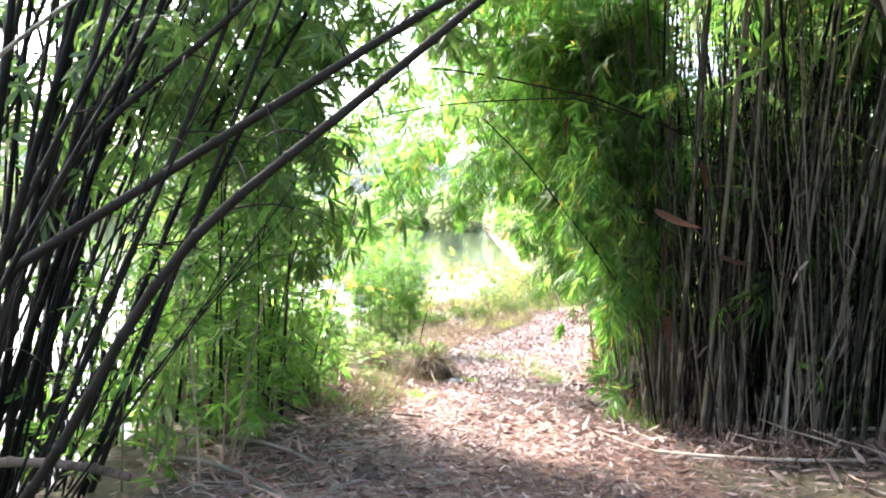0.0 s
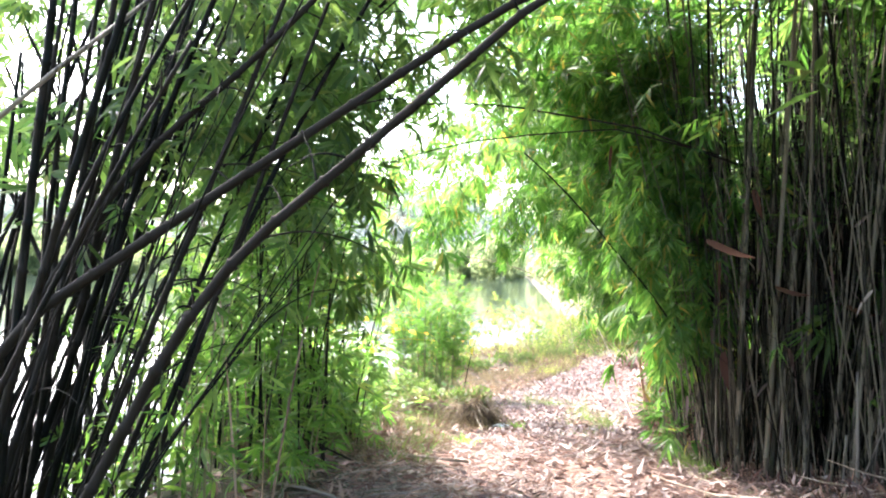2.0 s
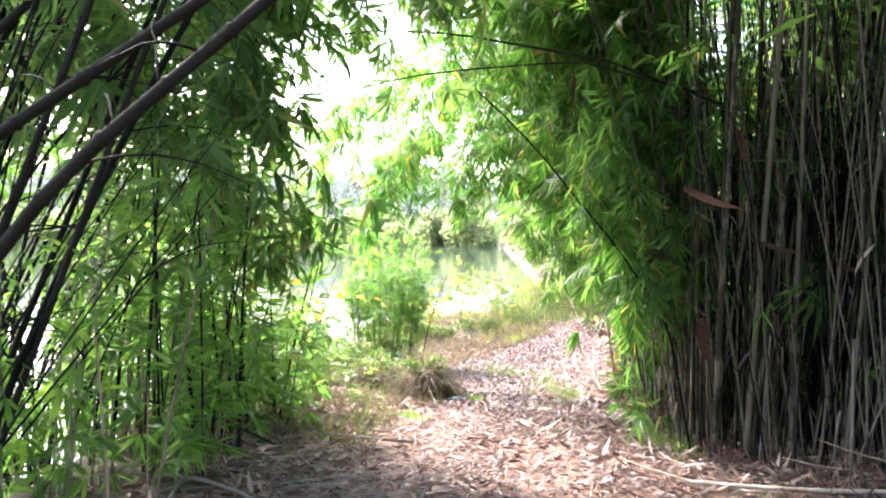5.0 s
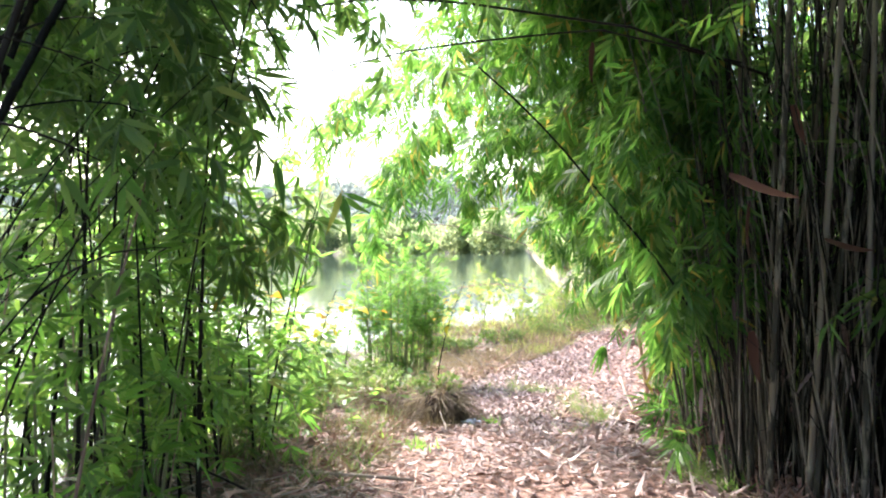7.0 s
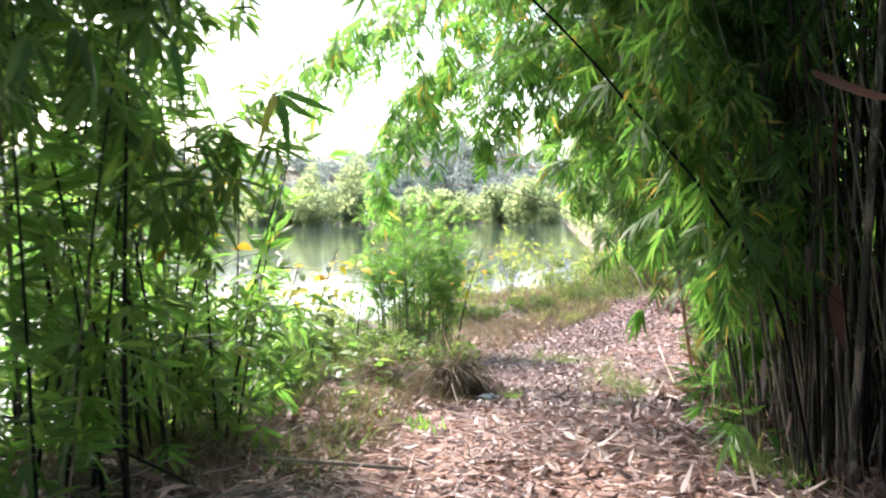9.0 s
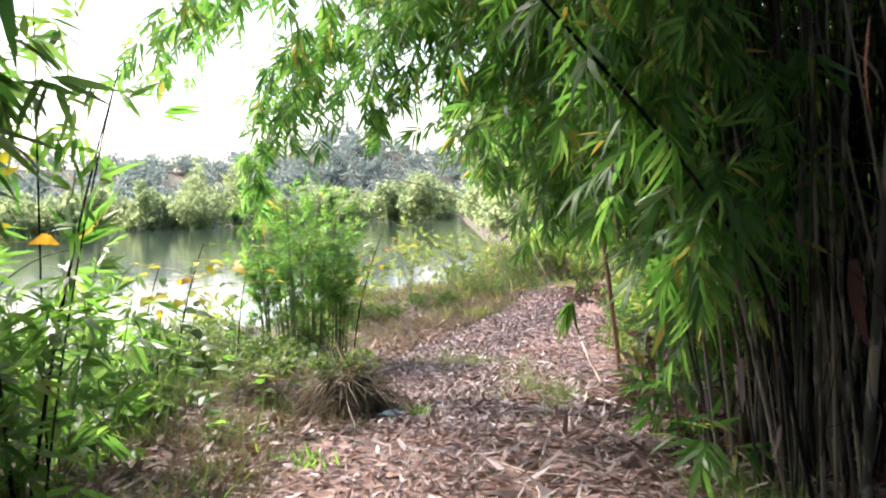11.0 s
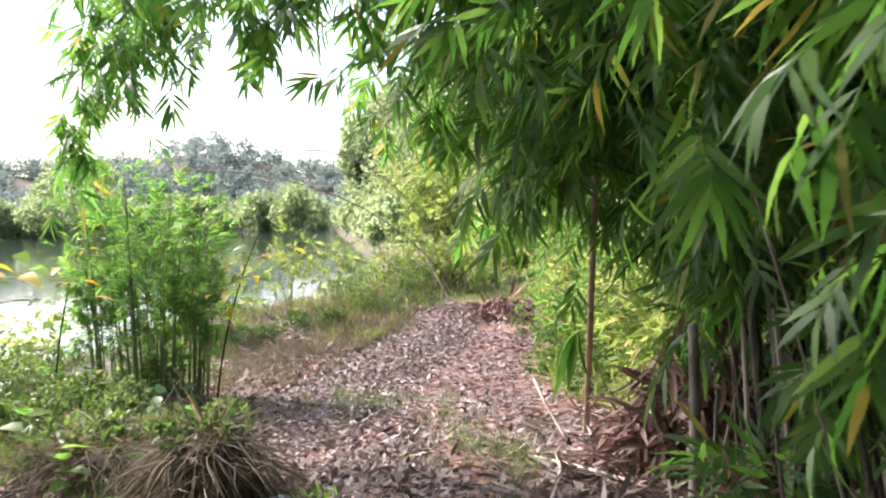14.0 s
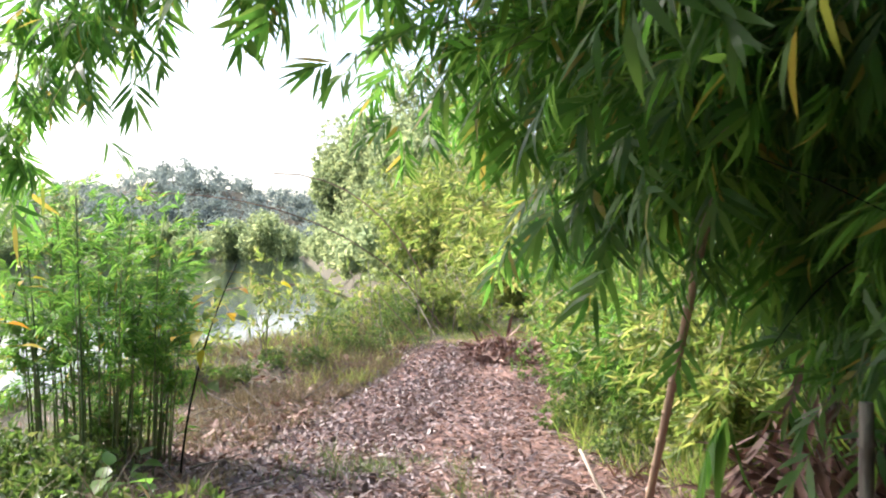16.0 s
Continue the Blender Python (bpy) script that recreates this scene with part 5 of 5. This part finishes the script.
heap(3.3, 11.2, (0.7, 0.7, 0.4), 420, 2)
heap(2.75, 10.6, (0.4, 0.6, 0.3), 260, 3)
heap(4.35, 21.9, (0.7, 0.6, 0.4), 420, 4)


def stick(points, radius, material, label, name="fallen_stick", group="fallen sticks", jointed=True):
    line = np.asarray(points, float)
    line = bezier(line[0], line[1], line[2], 10) if len(line) == 3 else line
    shape = culm(line, radius, radius * 0.75, 0.28, 7) if jointed else tube(line, np.linspace(radius, radius * 0.6, len(line)), 6)
    return tagged(new(name, mesh_from(name, *shape, material, True)), label, "stick", group)


stick((on_ground(-1.15, 8.75, 0.03), on_ground(-0.7, 8.95, 0.05), on_ground(-0.15, 9.05, 0.03)), 0.018, BARK, "grey fallen branch lying on the leaf litter")
stick((on_ground(2.75, 9.3, 0.05), on_ground(3.3, 8.6, 0.07), on_ground(4.1, 7.9, 0.05)), 0.03, DRY_CULM, "pale fallen bamboo culm at the grove's foot")
stick((on_ground(2.0, 7.6, 0.03), on_ground(2.8, 7.1, 0.05), on_ground(3.7, 6.9, 0.04)), 0.02, DRY_CULM, "pale fallen bamboo culm at the grove's foot")
stick((on_ground(3.2, 8.3, 0.05), on_ground(3.9, 8.3, 0.07), on_ground(4.8, 7.9, 0.05)), 0.024, DRY_CULM, "pale fallen bamboo culm at the grove's foot")
stick((on_ground(2.3, 11.3, 0.02), on_ground(2.45, 11.6, 0.05), on_ground(2.75, 12.3, 0.05)), 0.014, BARK, "grey fallen branch lying on the leaf litter")
stick((on_ground(2.0, 12.9, 0.02), on_ground(2.3, 12.3, 0.04), on_ground(2.45, 11.7, 0.02)), 0.016, DRY_CULM, "thin pale stick on the path's edge")
stick((on_ground(-1.9, 7.0, 0.02), on_ground(-1.3, 6.7, 0.12), on_ground(-0.9, 6.4, 0.02)), 0.016, BARK, "crooked dark branch at the thicket's edge")
stick((on_ground(-2.2, 6.2, 0.02), on_ground(-1.6, 5.9, 0.2), on_ground(-1.1, 5.6, 0.02)), 0.02, BARK, "crooked dark branch at the thicket's edge")
stick(((-3.7, 5.1, -0.35), (-2.6, 4.7, 0.2), (-1.72, 4.5, 0.06)), 0.036, EARTH, "cut dark brown bamboo culm leaning out of the clump", "cut_culm")
stick((on_ground(-3.0, 8.3, 0.5), (-2.2, 8.1, -0.05), on_ground(-1.2, 8.0, 0.03)), 0.012, SHADED_CULM, "thin dark stem lying across the thicket")
stick(((2.7, 13.6, -1.2), (2.42, 12.75, -0.2), (2.0, 11.5, 1.2)), 0.026, POLE, "brown dry bamboo pole standing by the path", "dry_pole", "dry poles")
stick((on_ground(2.45, 13.25, -0.02), (2.36, 13.5, -0.95), (2.3, 13.7, -0.7)), 0.014, DRY_CULM, "brown dry bamboo pole standing by the path", "dry_pole", "dry poles")
stick((on_ground(2.45, 11.35, -0.05), (2.46, 11.35, -0.4), (2.44, 11.33, 0.06)), 0.036, BARK, "broken dark bamboo stump beside the path", "bamboo_stump", "stumps")
# bowed dead stems over the water's edge
for points, r in (((foot(4.2, 25.5), (2.2, 25.0, 1.6), (-1.6, 24.0, 1.55)), 0.016), ((foot(3.4, 27), (1.6, 27, 0.1), (-0.4, 27, -0.4)), 0.025), ((foot(-1.0, 22.2) + (0, 0, 0.2), (-1.9, 22, -0.4), (-2.6, 22, -0.6)), 0.02), ((foot(4.5, 27), (3.0, 26, 2.2), (0.6, 25, 2.0)), 0.02)):
    stick(points, r, POLE, "bare bowed bamboo stem over the water's edge", "bowed_stem", "bowed stems")
for k in range(26):
    x, y = rng.uniform(2.6, 4.6), rng.uniform(23.5, 27)
    line = stem_line(foot(x, y) - (0, 0, 0.05), rng.uniform(90, 270), rng.uniform(10, 50), 4, rng.uniform(0.8, 1.8), 8)
    stick(line, 0.012, DRY_CULM if k % 2 else BARK, "dry brushwood stem on the bank", "brushwood_stem", "brushwood", False)


def patch(name, shapes, material, count, centre, size, label):
    """A small patch of plants growing through the litter."""
    pile = Pile()
    spots_ = np.array([foot(centre[0] + rng.normal(0, size[0]), centre[1] + rng.normal(0, size[1])) for _ in range(count)])
    scale = rng.uniform(0.4, 1.0, count)
    pick = rng.randint(len(shapes), size=count)
    for k, shape in enumerate(shapes):
        c = pick == k
        pile.spread(shape, np.eye(3)[None] * scale[c][:, None, None], spots_[c])
    return tagged(new(name, pile.mesh(name, material)), label, "grass patch", "grass patches", "stuff")


patch("grass_patch", GRASS, WEED_LEAF, 60, (1.75, 13.2), (0.2, 0.6), "short green grass growing through the path's litter")
patch("grass_patch", GRASS, WEED_LEAF, 60, (1.1, 15.6), (0.4, 0.4), "short green grass growing through the path's litter")
patch("grass_patch", GRASS, WEED_LEAF, 50, (2.3, 9.2), (0.12, 0.25), "short green grass at the grove's foot")
patch("grass_patch", GRASS, WEED_LEAF, 240, (5.2, 25.6), (0.8, 0.9), "tall green grass closing over the end of the path")
patch("grass_patch", GRASS, SHRUB_LEAF, 200, (4.9, 24.4), (0.7, 0.7), "tall yellow-green grass closing over the end of the path")
patch("weed_patch", BROAD, YOUNG_LEAF, 14, (0.5, 12.25), (0.09, 0.07), "bright green broad-leaved weed on the path")
patch("weed_patch", BROAD, YOUNG_LEAF, 14, (2.35, 8.9), (0.1, 0.1), "bright green broad-leaved weed at the grove's foot")
patch("weed_patch", BROAD, YOUNG_LEAF, 16, (-0.35, 10.6), (0.2, 0.15), "bright green broad-leaved weed on the path's edge")


def lump(name, place, size, material, label, category, rough, seed):
    bm = bmesh.new()
    bmesh.ops.create_icosphere(bm, subdivisions=3, radius=1)
    for v in bm.verts:
        k = 1 + rough * noise.noise(v.co * 2.2 + Vector((seed, 0, 0))) + 0.4 * rough * noise.noise(v.co * 6)
        v.co = Vector((v.co.x * size[0] * k, v.co.y * size[1] * k, v.co.z * size[2] * k))
    mesh = bpy.data.meshes.new(name)
    bm.to_mesh(mesh)
    bm.free()
    mesh.materials.append(material)
    ob = tagged(new(name, mesh), label, category)
    ob.location = place
    return ob


PLASTIC, _nodes, _links, _bsdf, _out = blank("plastic_film")
_bsdf.inputs["Base Color"].default_value = (0.45, 0.5, 0.58, 1)
_bsdf.inputs["Roughness"].default_value = 0.3
STONE = stem_material("stone", (0.2, 0.18, 0.17), (0.36, 0.33, 0.32), (0.5, 0.47, 0.45), rough=0.85)
lump("plastic_scrap", on_ground(0.27, 12.15, 0.02), (0.11, 0.08, 0.045), PLASTIC, "crumpled pale blue plastic scrap on the path", "litter", 0.7, 4)
lump("stone", on_ground(-1.35, 14.1, 0.06), (0.14, 0.11, 0.09), STONE, "pale grey stone among the weeds", "stone", 0.3, 9)
lump("clod", on_ground(-0.55, 6.4, 0.03), (0.11, 0.09, 0.07), EARTH, "brown clod of earth on the path's edge", "clod", 0.4, 2)


def seedling(x, y, seed):
    ob = thing("seedling", (0, 0, 0), "bright green broad-leaved seedling beside the path", "weed", "seedlings")
    local = np.random.RandomState(seed)
    base = foot(x, y)
    line = stem_line(base - (0, 0, 0.03), local.uniform(0, 360), 8, 20, local.uniform(0.25, 0.5), 6)
    part("stem", mesh_from("stem", *tube(line, np.linspace(0.006, 0.003, 6), 5), GREEN_CULM, True), ob)
    leaf_mesh = mesh_from("leaf", *blade(0.17, 0.11, 0.25, 0.12), YOUNG_LEAF)
    for k in range(9):
        i = 1 + k % 5
        way = np.array([[local.normal(), local.normal(), local.uniform(0.0, 0.5)]])
        turn = frames_along(way, local.uniform(-0.4, 0.4, 1))[0] * local.uniform(0.7, 1.25)
        part("leaf", leaf_mesh, ob).matrix_basis = Matrix([list(turn[j]) + [line[i][j]] for j in range(3)] + [[0, 0, 0, 1]])


for k, (x, y) in enumerate(((-0.95, 14.0), (-0.75, 14.3), (-1.2, 14.5), (-0.5, 14.6), (-1.5, 13.6), (-1.9, 14.0), (-0.9, 12.5), (-1.9, 11.7), (-1.2, 15.2), (-0.6, 15.3), (-2.2, 13.0), (-1.0, 10.9), (-0.45, 12.6), (-2.3, 14.8), (-1.6, 15.8), (-0.95, 16.0))):
    seedling(x, y, 700 + k)
